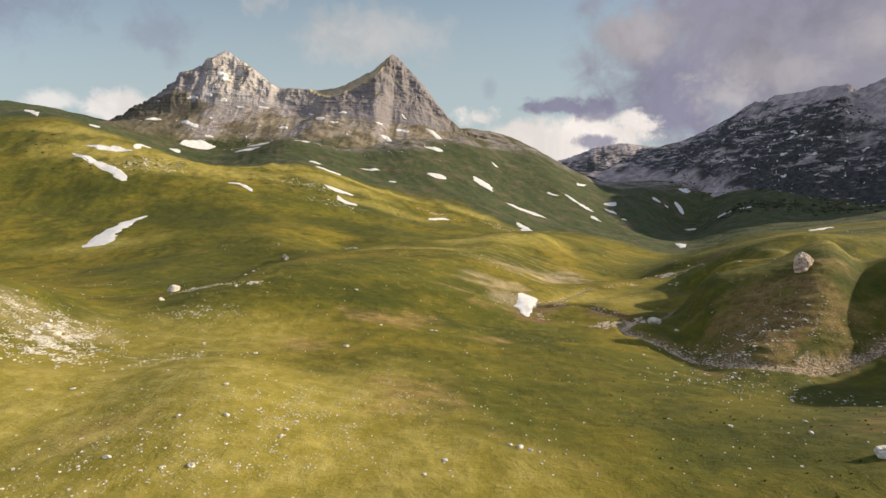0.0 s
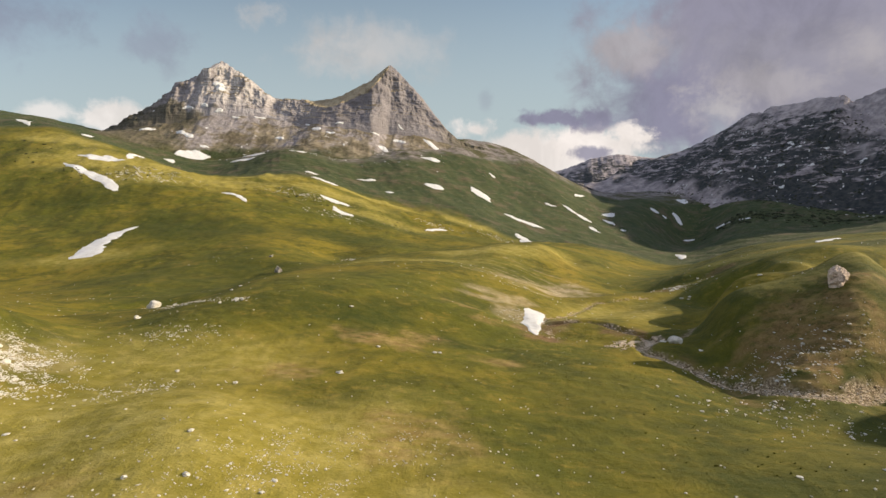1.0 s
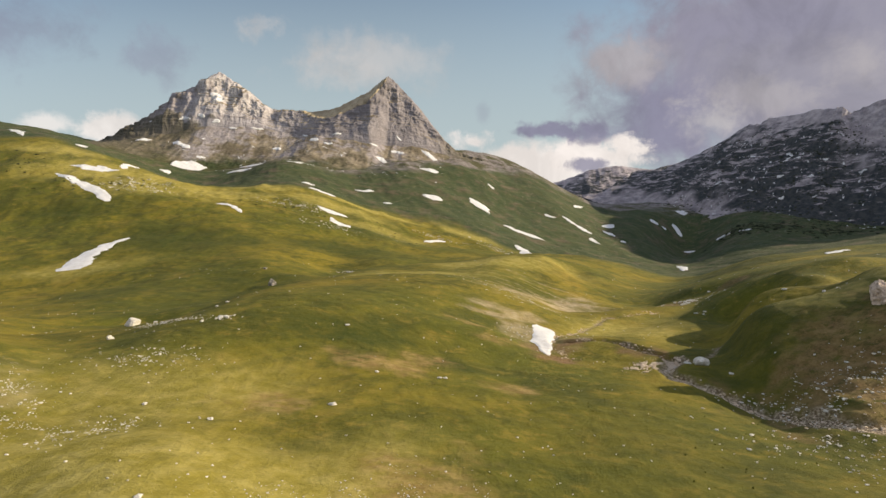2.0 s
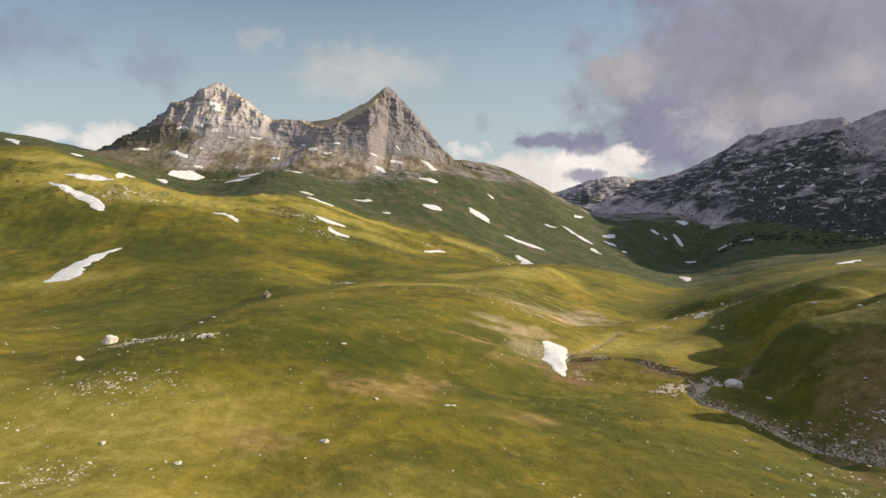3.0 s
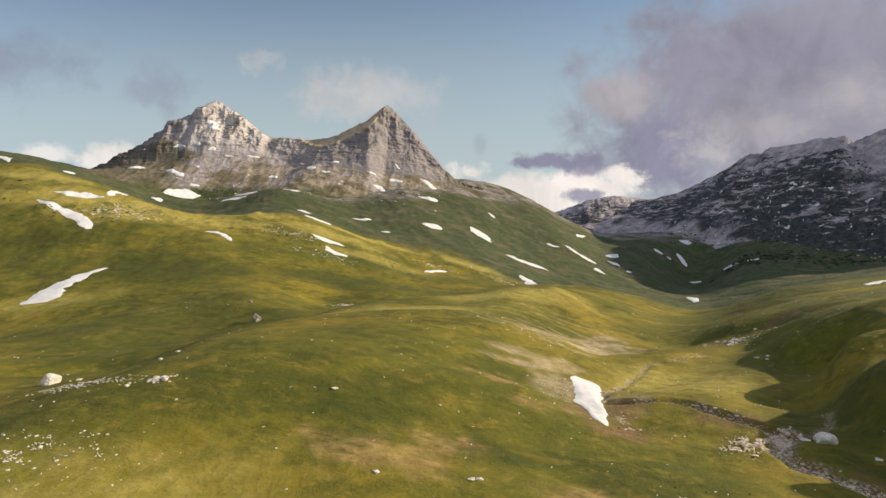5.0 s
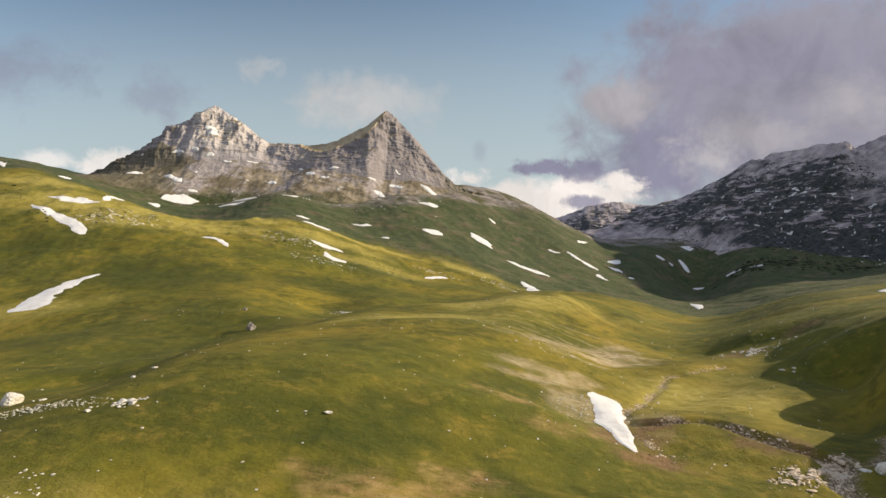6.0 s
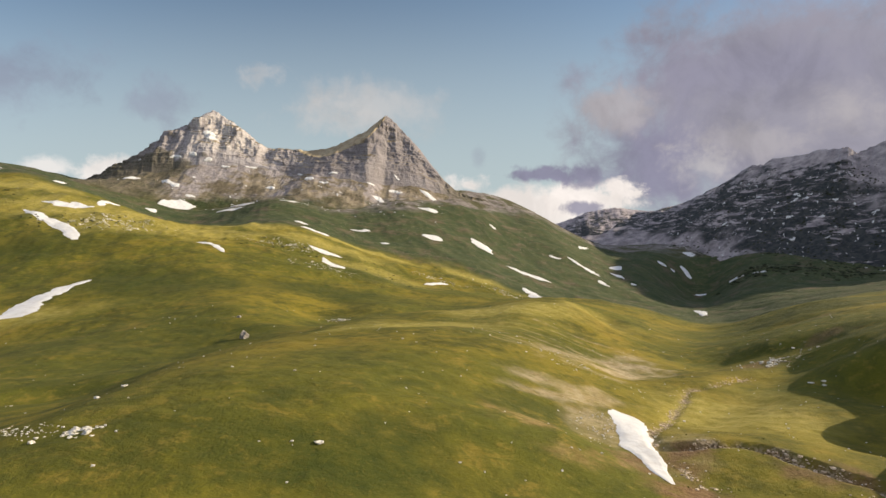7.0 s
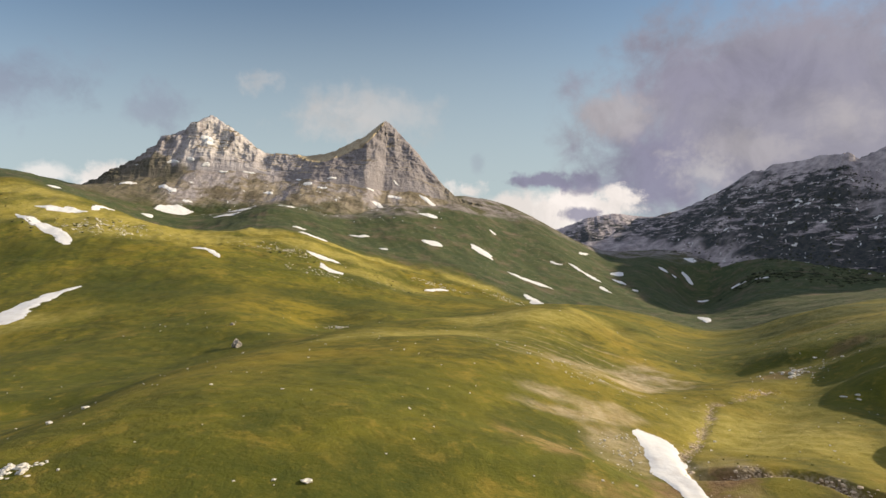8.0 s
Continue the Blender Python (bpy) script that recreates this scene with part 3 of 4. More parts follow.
def twin_peaks():
    crest = [(-567, 1012, 240), (-548, 1019, 255), (-530, 1026, 271), (-527, 1027, 282), (-515, 1032, 286), (-511, 1033, 299), (-490, 1041, 310), (-475, 1047, 319), (-468, 1049, 329), (-456, 1053, 335), (-450, 1056, 344), (-437, 1060, 350), (-425, 1064, 342), (-408, 1070, 332), (-384, 1078, 316), (-363, 1085, 298), (-343, 1092, 288), (-322, 1098, 288), (-270, 1115, 288), (-237, 1125, 295), (-215, 1132, 305), (-188, 1140, 322), (-159, 1148, 340), (-137, 1155, 360), (-125, 1158, 371), (-117, 1161, 374), (-108, 1162, 368), (-87, 1166, 349), (-66, 1171, 326), (-45, 1176, 303), (-27, 1181, 280), (-10, 1186, 260), (5, 1191, 243), (27, 1198, 225), (53, 1205, 214), (98, 1212, 206)]
    foot = [(-530, 213), (-489, 217), (-446, 233), (-411, 234), (-365, 240), (-307, 232), (-257, 229), (-205, 221), (-152, 213), (-96, 217), (-51, 217), (-4, 208), (80, 185)]
    x = np.linspace(-640, 130, 560)
    yc, zc = interp_rows([(-700, 985, 150), (-620, 1000, 205)] + crest + [(160, 1225, 165)], x)
    (zb,) = interp_rows([(-700, 150), (-600, 190)] + foot + [(160, 165)], x)
    zc = zc + (3.4 * ridged(x / 20, 0 * x, 4.4, 4) + 1.6 * fbm(x / 5, 0 * x, 8.8, 3)) * (0.4 + 0.6 * (1 - smooth(x, -400, -340)))
    zb = np.minimum(zb, zc - 6)
    shoulder = 34 * smooth(x, -300, -230) * (1 - smooth(x, -150, -112))     # a grassy ramp above the wall
    cliff = np.linspace(0, 1, 120)
    apron = np.linspace(0, 1, 80)
    rear = np.linspace(1, 0, 30)
    depth = 34 + 0.16 * (zc - zb) + shoulder
    yf = yc - depth - 150
    zf = np.minimum(height(x, yf) - 7, zb - 12)

    def piece(steps, kind):
        px, py, pz = [], [], []
        for s in steps:
            px.append(x)
            if kind == "rear":
                py.append(yc + 210 * s), pz.append(zc - (zc - 120) * s ** 0.8)
            elif kind == "cliff":
                brink = min(s / 0.14, 1.0)
                top = zc - 0.78 * shoulder * brink
                t = s if s < 0.14 else s + 0.05 * math.sin((s - 0.14) / 0.86 * math.pi * 2)
                fall = np.where(shoulder > 1, max(0.0, (t - 0.10) / 0.90), t)
                py.append(yc - shoulder * brink - (depth - shoulder) * s ** 1.15), pz.append(top + (zb - top) * fall)
            else:
                py.append(yc - depth - 150 * s), pz.append(zf + (zb - zf) * (1 - s) ** 1.35)
        return np.array(px), np.array(py), np.array(pz)

    flank = smooth(x, -575, -505) * (1 - smooth(x, -30, 40))
    thing = new("mountain")
    for kind, name, steps in (("rear", "rear_slope", rear), ("cliff", "cliff", cliff), ("apron", "scree_slope", apron)):
        px, py, pz = piece(steps, kind)
        wall = (np.minimum(steps / 0.12, 1) ** 0.5 * (1 - steps ** 2.5) if kind == "cliff" else 0 * steps)[:, None]
        slope = (steps ** 2 if kind == "cliff" else 1 - 0.6 * steps if kind == "apron" else 0 * steps)[:, None]
        gully = ridged(px / 72, pz / 240, 1.0, 6, 0.56)
        ledge = fbm(px / 140, pz / 11, py / 60, 4, 0.6)
        lump = fbm(px / 26, pz / 26, py / 26, 5, 0.55)
        calm = 1 - 0.75 * (shoulder > 6) * (steps < 0.13)[:, None] * (kind == "cliff")
        py = py - wall * calm * ((10.0 - 5.0 * smooth(px, -330, -230)) * gully + 2.8 * ledge + 4.8 * lump)
        pz = pz + wall * calm * 1.4 * ledge + slope * (1.7 * ridged(px / 26, py / 60, 2.0, 4) + 2.0 * lump)
        crag = (wall > -1) * flank * (kind == "cliff") + 0 * px
        # dark scrub over the lower outer flank, pale dry grass on the ramp above the wall
        s_ = steps[:, None]
        wood = smooth(-(px + 486) + 70 * (s_ - 0.6) * (kind == "cliff") + (0 if kind == "cliff" else 26) + 34 * lump, -22, 22)
        wood = wood * (smooth(s_ + 0.2 * lump, 0.2, 0.42) if kind == "cliff" else 0.9)
        ramp = (shoulder > 4) * (s_ < 0.16) * (kind == "cliff") + 0.0 * px
        # sunlight painted high on the first peak, shade painted over the second
        sunlit_rock = smooth(px + 12 * lump, -480, -440) * (1 - smooth(px, -370, -300)) * smooth(pz + 14 * lump, 255, 290)
        worn_or_dimmed = smooth(px + 15 * lump, -330, -240) * (pz > 0)
        ob = sheet(name, np.stack([px, py, pz], -1).reshape(-1, 3), grid_faces(len(steps), len(x))[:, ::-1], CLIFF, {"crag": crag.ravel(), "turf": np.maximum((1 - flank) * (wall > -1) + 0 * px, wood).ravel(), "ramp": ramp.ravel(), "dimmed_rock": worn_or_dimmed.ravel(), "sunlit_rock": sunlit_rock.ravel()})
        ob.parent = thing
    return thing


PEAKS = tagged(twin_peaks(), "grey limestone mountain with two sharp peaks and a cliff between", "mountain")


def massif(name, crest, foot, mat, back=260, rows=150, cols=330, rough=9.0):
    """A mountainside between a crest line and a foot line, each x, y, z along it, with a falling rear."""
    t = np.linspace(0, 1, cols)
    cr, ft = (np.array(l, float) for l in (crest, foot))
    lay = lambda l: [np.interp(t, np.linspace(0, 1, len(l)), l[:, k]) for k in range(3)]
    (cx, cy, cz), (fx, fy, fz) = lay(cr), lay(ft)
    cz = cz + 0.35 * rough * ridged(t * 26, 0 * t, 3.3, 5, 0.6)
    px, py, pz, wall = [], [], [], []
    for s in np.linspace(-0.25, 1, rows):
        if s < 0:
            px.append(cx + (cx - fx) * -s * back / 250), py.append(cy + (cy - fy) * -s * back / 250), pz.append(cz + s * back * 1.6)
        else:
            px.append(cx + (fx - cx) * s), py.append(cy + (fy - cy) * s)
            pz.append(cz + (fz - cz) * (1 - (1 - s) ** 1.25))
        wall.append(np.full(cols, math.sin(math.pi * min(max(s, 0), 1)) ** 0.6))
    px, py, pz, wall = map(np.array, (px, py, pz, wall))
    bumps = fbm(px / 130, py / 130, pz / 130, 6, 0.58)
    ribs = ridged(px / 75, py / 75, pz / 140, 5, 0.55)
    pz = pz + wall * rough * (1.3 * bumps + 0.8 * ribs)
    s01 = np.linspace(-0.25, 1, rows)[:, None]
    lump = fbm(px / 60, py / 60, pz / 60, 4) * 0.22
    crag = smooth(lump - s01, -0.16, -0.02) * 0.9
    tt = np.linspace(0, 1, cols)[None, :]
    crag = np.maximum(crag, 0.85 * smooth(s01 + lump, 0.66, 0.82) * (1 - smooth(tt + lump, 0.42, 0.60)))      # pale scree along the foot
    crag = np.maximum(crag, 0.9 * smooth(tt + 0.5 * lump, 0.72, 0.80) * (1 - smooth(s01 + lump, 0.30, 0.45)))  # bare walls under the higher crest
    thing = new(name)
    top = int(np.argmax(s01[:, 0] >= 0))
    for word, lo, hi in (("rear_slope", 0, top + 1), ("slope", top, rows)):
        co = np.stack([px[lo:hi], py[lo:hi], pz[lo:hi]], -1).reshape(-1, 3)
        sheet(word, co, grid_faces(hi - lo, cols)[:, ::-1], mat, {"crag": crag[lo:hi].ravel()}).parent = thing
    return thing


RIGHT_CREST = [(692, 1900, 280), (709, 1793, 269), (720, 1650, 266), (745, 1527, 284), (753, 1465, 289), (757, 1404, 307), (758, 1342, 315), (769, 1314, 309), (780, 1298, 319), (807, 1256, 316), (829, 1214, 319), (849, 1171, 312), (854, 1158, 311), (860, 1146, 294), (876, 1129, 304), (898, 1102, 314), (970, 1020, 340), (1040, 900, 330)]
RIGHT_FOOT = [(380, 1640, 120), (387, 1500, 150), (446, 1354, 105), (476, 1250, 86), (540, 1120, 66), (580, 1029, 60), (602, 950, 40), (640, 880, 5), (690, 780, -10), (720, 650, 0)]
MASSIF = tagged(massif("mountain", RIGHT_CREST, RIGHT_FOOT, SCRUB), "dark limestone massif patched with dwarf pine and snow", "mountain")
tagged(massif("mountain", [(459, 2450, 283), (523, 2450, 303), (588, 2450, 324), (665, 2450, 356), (743, 2450, 369), (794, 2450, 377), (897, 2450, 364), (988, 2450, 357), (1104, 2450, 370), (1336, 2450, 332)],
              [(300, 2100, 90), (500, 2050, 100), (700, 2050, 110), (900, 2050, 120), (1250, 2050, 120)], SCRUB, 300, 70, 160, 7.0),
       "low grey distant mountain under the clouds", "mountain")

# ---- laying things on the land ----
from mathutils import bvhtree


def tree_of(ob):
    me = ob.data
    co = np.empty(len(me.vertices) * 3, np.float32)
    me.vertices.foreach_get("co", co)
    idx = np.empty(len(me.loops), np.int32)
    me.loops.foreach_get("vertex_index", idx)
    return bvhtree.BVHTree.FromPolygons(co.reshape(-1, 3).tolist(), idx.reshape(-1, 4).tolist())


LAND = [tree_of(ob) for ob in (GROUND, *PEAKS.children, *MASSIF.children)]


def land(x, y):
    """Height and normal of the land at a place in plan."""
    best, normal = -1e9, Vector((0, 0, 1))
    for tree in LAND:
        place, n, _, _ = tree.ray_cast(Vector((x, y, 900.0)), Vector((0, 0, -1)))
        if place is not None and place.z > best:
            best, normal = place.z, n
    return best, normal if normal.z > 0 else -normal


def wall_at(x, z):
    """How far away the steep face of the twin peaks stands."""
    hits = [tree.ray_cast(Vector((x, 700.0, z)), Vector((0, 1, 0)))[0] for tree in LAND[:4]]
    return min([h.y for h in hits if h is not None], default=1100.0)


def snow_material():
    m, n, shader, p = material("old_snow", 0.75)
    c = n.mix(n.ramp(n.noise(p, 0.35, 6, 0.65), 0.42, 0.72), (0.70, 0.73, 0.78), (0.60, 0.61, 0.64))
    n.join(n.mix(n.ramp(n.noise(p, 1.6, 4, 0.7), 0.60, 0.78, 0, 0.3), c, (0.48, 0.45, 0.42)), shader.inputs["Base Color"])
    n.join(n.bump(n.noise(p, 0.9, 5, 0.6), 0.4, 0.4), shader.inputs["Normal"])
    return m


SNOW = snow_material()


def snow_sheet(spine, label, seed, thick=0.5, bite=0.4, level=None):
    """A sheet of old snow along a spine of (x, y, half-width), with two uneven edges, thick in the middle, lying on the land, or clinging to a steep wall at a level."""
    rng = random.Random(seed)
    spine = np.array(spine, float)
    cut = np.concatenate([[0], np.cumsum(np.hypot(*np.diff(spine[:, :2], axis=0).T))])
    long = cut[-1]
    n, m = max(24, min(90, int(long / 0.8))), 10
    t = np.linspace(0, long, n)
    mx, my, half = (np.interp(t, cut, spine[:, k]) for k in range(3))
    for _ in range(max(2, n // 12)):        # round the corners of the spine
        for a in (mx, my, half):
            a[1:-1] = 0.25 * a[:-2] + 0.5 * a[1:-1] + 0.25 * a[2:]
    tx, ty = np.gradient(mx), np.gradient(my)
    size = np.hypot(tx, ty)
    tx, ty = tx / size, ty / size
    wave = max(half.max() * 1.3, long / 14)
    off = rng.uniform(0, 90)
    sides = []
    for side in (-1, 1):
        sides.append(side * half * (1 + bite * (1.5 * perlin(t / (2.2 * wave), off + 7 * side, 0.5) + 0.9 * perlin(t / (0.8 * wave), off + 3 * side, 1.5) + 0.5 * perlin(t / (0.3 * wave), off - 5 * side, 2.5))))
    verts = []
    for i in range(n):
        for j in range(m + 1):
            f = j / m
            v = sides[0][i] + (sides[1][i] - sides[0][i]) * f
            x, y = mx[i] - ty[i] * v, my[i] + tx[i] * v
            edge = min(1.0, 6 * min(f, 1 - f), 8 * min(i, n - 1 - i) / n)
            rise = thick * edge ** 1.0 - 0.04 * thick * (edge == 0) + 0.04
            if level is None:
                verts.append((x, y, land(x, y)[0] + rise))
            else:
                verts.append((x, wall_at(x, y) - rise, y))
    ob = sheet("snow_patch", verts, grid_faces(n, m + 1), SNOW)
    return tagged(ob, label, "snow", "snow patches")


def snow_patch(cx, cy, along, across, turn, label, seed, thick=0.5, level=None):
    """A patch of old snow by its middle, half-sizes and turn."""
    rng = random.Random(seed)
    c, s = math.cos(radians(turn)), math.sin(radians(turn))
    bend, lean = rng.uniform(-0.9, 0.9) * across, rng.uniform(-0.45, 0.45)
    spine = []
    for k in range(9):
        u = -1 + k / 4
        v = bend * (u * u - 0.4) * min(1.0, along / across / 3)
        w_ = across * (1 - abs(u) ** 2.6) ** 0.6 * (1 + lean * u) + 0.06 * across
        spine.append((cx + c * u * along - s * v, (cy if level is None else level) + s * u * along + c * v, w_))
    return snow_sheet(spine, label, seed, thick, 0.42, level)


# middle x, y; half-length, half-width; turn
LEFT_HILL = [(-364, 563, 19, 6.0, -11), (-350, 571, 14, 6.0, -17), (-356, 622, 42, 4, 109), 
             (-194, 498, 21, 4, -36), (-116, 570, 17, 6, -8), (-101, 528, 17, 6, -46), (-567, 726, 60, 6, -44), (-448, 676, 6, 7, 11)]
MIDDLE_SLOPE = [(56, 851, 30, 9, -62), (88, 612, 24, 6, -78), (112, 769, 31, 9, -28), (-10, 577, 17, 5, 48), (-17, 816, 15, 10, -8),
                (-152, 684, 17, 7, 0), (-183, 741, 8, 6, 0), (-424, 906, 28, 9, 30), (-430, 841, 8, 10, 30), (-332, 885, 20, 9, 10),
                (-27, 985, 18, 10, 3), (-117, 805, 15, 3.5, 20), (85, 984, 9, 4, -67), (178, 909, 10, 4, -19), (-78, 752, 6, 4, 7), (-246, 906, 17, 5, 40)]
VALLEY_SIDE = [(219, 896, 32, 6, -55), (229, 825, 12, 4, -72), (291, 958, 10, 15, -33), (274, 900, 16, 4, -68), (414, 1063, 10, 8, 29), (468, 1086, 20, 6, -93),
               (305, 700, 30, 5, -107), (240, 345, 20, 3, 37), (453, 998, 10, 5, -12), (284, 861, 4, 5, -47), (433, 1064, 4, 5, -39), (517, 1176, 12, 14, -24),
               (495, 960, 16, 3, -70), (508, 915, 14, 4, -65), (264, 1060, 22, 4, 52)]
UNDER_PEAKS = [(-330, 930, 20, 4, 10), (-523, 948, 14, 5, 26), (-418, 936, 8, 3, 20), 
               (-30, 1106, 22, 7, -50), (-460, 954, 19, 5, -19), (-246, 1030, 9, 3.5, -1), (-219, 1029, 9, 3, 3)]
# middle x and level; half-length, half-height; tilt
ON_LEDGES = [(-433, 299, 12, 6, -25), (-428, 290, 9, 4, 0), (-476, 248, 10, 3, 4), (-449, 255, 7, 3.5, -15), (-425, 246, 7, 3.5, 25), (-396, 236, 8, 2, 0), (-358, 239, 11, 1.6, -4),
             (-269, 229, 6, 2, -8), (-208, 232, 9, 2, 10), (-92, 236, 8, 1.8, -48), (-309, 194, 9, 2.4, -8), (-96, 203, 10, 3, -6), (-138, 214, 8, 1.8, -12), (-119, 180, 13, 3.4, -32), (-84, 200, 6, 2, 10)]
ON_MASSIF = [(690, 1110, 9, 4, -52), (736, 1151, 18, 4, -90), (733, 1123, 9, 4, -56), (723, 1144, 9, 4, -43), (715, 1057, 8, 4, -36), (640, 1130, 8, 4, -50), (660, 1060, 7, 3, -40),
             (700, 1230, 12, 4, -60), (760, 1080, 8, 3, -50), (620, 1220, 9, 4, -45), (780, 1010, 9, 3, -50), (690, 1010, 6, 3, -40)]
seed = 0
for rows, words, thick in ((LEFT_HILL, "on the green hillside", 0.35), (MIDDLE_SLOPE, "on the dark grassy slope", 0.5), (VALLEY_SIDE, "on the valley side", 0.5),
                           (UNDER_PEAKS, "on scree below cliffs", 1.3), (ON_LEDGES, "on a cliff ledge", 1.3), (ON_MASSIF, "among dwarf pines", 1.3)):
    for cx, cy, along, across, turn in rows:
        seed += 1
        if rows is ON_MASSIF:
            along, across = 0.75 * along, 0.4 * across
        shape = "long narrow streak of old white snow" if along > 3.2 * across else ("broad patch of old white snow" if along > 14 else "small patch of old snow")
        if rows is ON_LEDGES:
            snow_patch(cx, 0, along, across, turn, shape + " " + words, seed, thick, level=cy)
        else:
            snow_patch(cx, cy, along, across, turn, shape + " " + words, seed, thick)
snow_sheet([(24.6, 157.6, 1.8), (23.9, 155.4, 2.9), (22.5, 148, 2.6), (21.0, 141, 2.1), (20.4, 135, 1.7), (19.8, 130, 1.0), (19.7, 127.0, 0.3)],
           "wedge of old white snow beside the stony stream", 103, 0.16, 0.34)
snow_sheet([(-226, 399, 0.8), (-227.5, 390, 3.4), (-228.5, 380, 5.6), (-226, 362, 7.2), (-225.5, 348, 7.6), (-222, 336, 7.0), (-219.5, 329, 5.0)],
           "broad stepped streak of old white snow in a green hollow", 104, 0.3, 0.50)
snow_sheet([(-378, 538, 1.0), (-362, 525, 3.2), (-346, 515, 4.8), (-328, 506, 5.2), (-308, 494, 5.0), (-294, 480, 4.0), (-288, 474, 2.0)],
           "long curved streak of old white snow on the green hillside", 105, 0.35, 0.25)


def snow_flecks(spots, label, seed):
    """Countless scraps of snow among rocks and scrub, in one mesh."""
    rng = random.Random(seed)
    verts, faces = [], []
    for x, y, size in spots:
        turn, k0 = rng.uniform(0, 3.2), len(verts)
        c, s = math.cos(turn), math.sin(turn)
        wide = size * rng.uniform(0.25, 0.6)
        verts.append((x, y, land(x, y)[0] + 1.0))
        for j in range(10):
            a = j * math.pi / 5
            r = rng.uniform(0.6, 1.2)
            u, v = r * size * math.cos(a), r * wide * math.sin(a)
            px, py = x + c * u - s * v, y + s * u + c * v
            verts.append((px, py, land(px, py)[0] + 0.25))
        faces += [(k0, k0 + 1 + j, k0 + 1 + (j + 1) % 10) for j in range(10)]
    return tagged(sheet("snow_flecks", verts, faces, SNOW), label, "snow", kind="stuff")


rng = np.random.RandomState(77)
flecks = []
while len(flecks) < 290:
    t, d = rng.uniform(0.25, 0.95), rng.uniform(0.08, 0.9) ** 0.9
    i = t * (len(RIGHT_CREST) - 1)
    j = t * (len(RIGHT_FOOT) - 1)
    a = [np.interp(i, range(len(RIGHT_CREST)), [q[k] for q in RIGHT_CREST]) for k in (0, 1)]
    b = [np.interp(j, range(len(RIGHT_FOOT)), [q[k] for q in RIGHT_FOOT]) for k in (0, 1)]
    flecks.append((a[0] + (b[0] - a[0]) * d, a[1] + (b[1] - a[1]) * d, 1.3 * 3.2 ** (rng.uniform() ** 2)))
snow_flecks(flecks, "scraps of old snow between dwarf pines on the massif", 5)
flecks = [(rng.uniform(-560, 0), rng.uniform(900, 1040), 1.2 * 3.0 ** (rng.uniform() ** 2)) for _ in range(70)]
snow_flecks(flecks, "scraps of old snow on the scree below the peaks", 6)


# ---- stones ----
def stone_material(name, light, dark, lichen=0.3):
    m, n, shader, p = material(name, 0.9)
    at = n.put("ShaderNodeTexCoord").outputs["Object"]
    one = n.put("ShaderNodeObjectInfo").outputs["Random"]
    island = n.put("ShaderNodeNewGeometry").outputs["Random Per Island"]
    grain = n.noise(at, 1.8, 7, 0.68, 0.5)
    c = n.mix(n.ramp(grain, 0.36, 0.64), dark, light)
    c = n.mix(n.ramp(n.noise(at, 5.0, 5, 0.7), 0.55, 0.72, 0, lichen), c, (0.16, 0.14, 0.12))
    c = n.mix(n.math("MULTIPLY", n.math("ADD", one, island), 0.16), c, dark)
    n.join(c, shader.inputs["Base Color"])
    n.join(n.bump(grain, 0.7, 0.25), shader.inputs["Normal"])
    return m


STONE = stone_material("pale_limestone", (0.77, 0.77, 0.75), (0.56, 0.545, 0.51))
BUFF = stone_material("buff_stream_stones", (0.80, 0.70, 0.58), (0.52, 0.42, 0.32))
ROSE = stone_material("rosy_limestone", (0.74, 0.63, 0.54), (0.44, 0.35, 0.29), 0.5)
GREYROCK = stone_material("grey_limestone", (0.42, 0.40, 0.37), (0.20, 0.19, 0.18), 0.5)


def rock_mesh(name, seed, size, detail=3, cuts=9, rough=0.16, mat=STONE):
    """A broken block: a ball cut by flat faces, then roughened."""
    rng = random.Random(seed)
    bm = bmesh.new()
    bmesh.ops.create_icosphere(bm, subdivisions=detail, radius=1.0)
    planes = []
    for _ in range(cuts):
        n = Vector((rng.gauss(0, 1), rng.gauss(0, 1), rng.gauss(0, 0.8))).normalized()
        planes.append((n, rng.uniform(0.55, 0.85)))
    off = Vector((rng.uniform(0, 50), rng.uniform(0, 50), rng.uniform(0, 50)))
    for v in bm.verts:
        p = v.co.copy()
        for n, d in planes:
            over = p.dot(n) - d
            if over > 0:
                p -= n * over * 0.92
        f = noise.fractal(p * 1.7 + off, 0.8, 2.1, 5)
        crack = abs(noise.noise(p * 2.6 + off * 2))
        p *= 1 + rough * f - rough * 0.9 * max(0.0, 0.16 - crack) / 0.16
        v.co = Vector((p.x * size[0], p.y * size[1], (p.z + 0.42) * size[2]))
    me = bpy.data.meshes.new(name)
    bm.to_mesh(me)
    bm.free()
    me.materials.append(mat)
    for poly in me.polygons:
        poly.use_smooth = False
    return me


def boulder(x, y, size, label, seed, mat=STONE, turn=0.0, detail=3, name="boulder", category="boulder", group="", cuts=9, rough=0.16):
    """A rock bedded in the turf."""
    ob = new(name, rock_mesh(name, seed, size, detail, cuts, rough, mat))
    z, _ = land(x, y)
    ob.matrix_world = pose(x, y, z - 0.1 * size[2], 0, 0, turn)
    return tagged(ob, label, category, group)


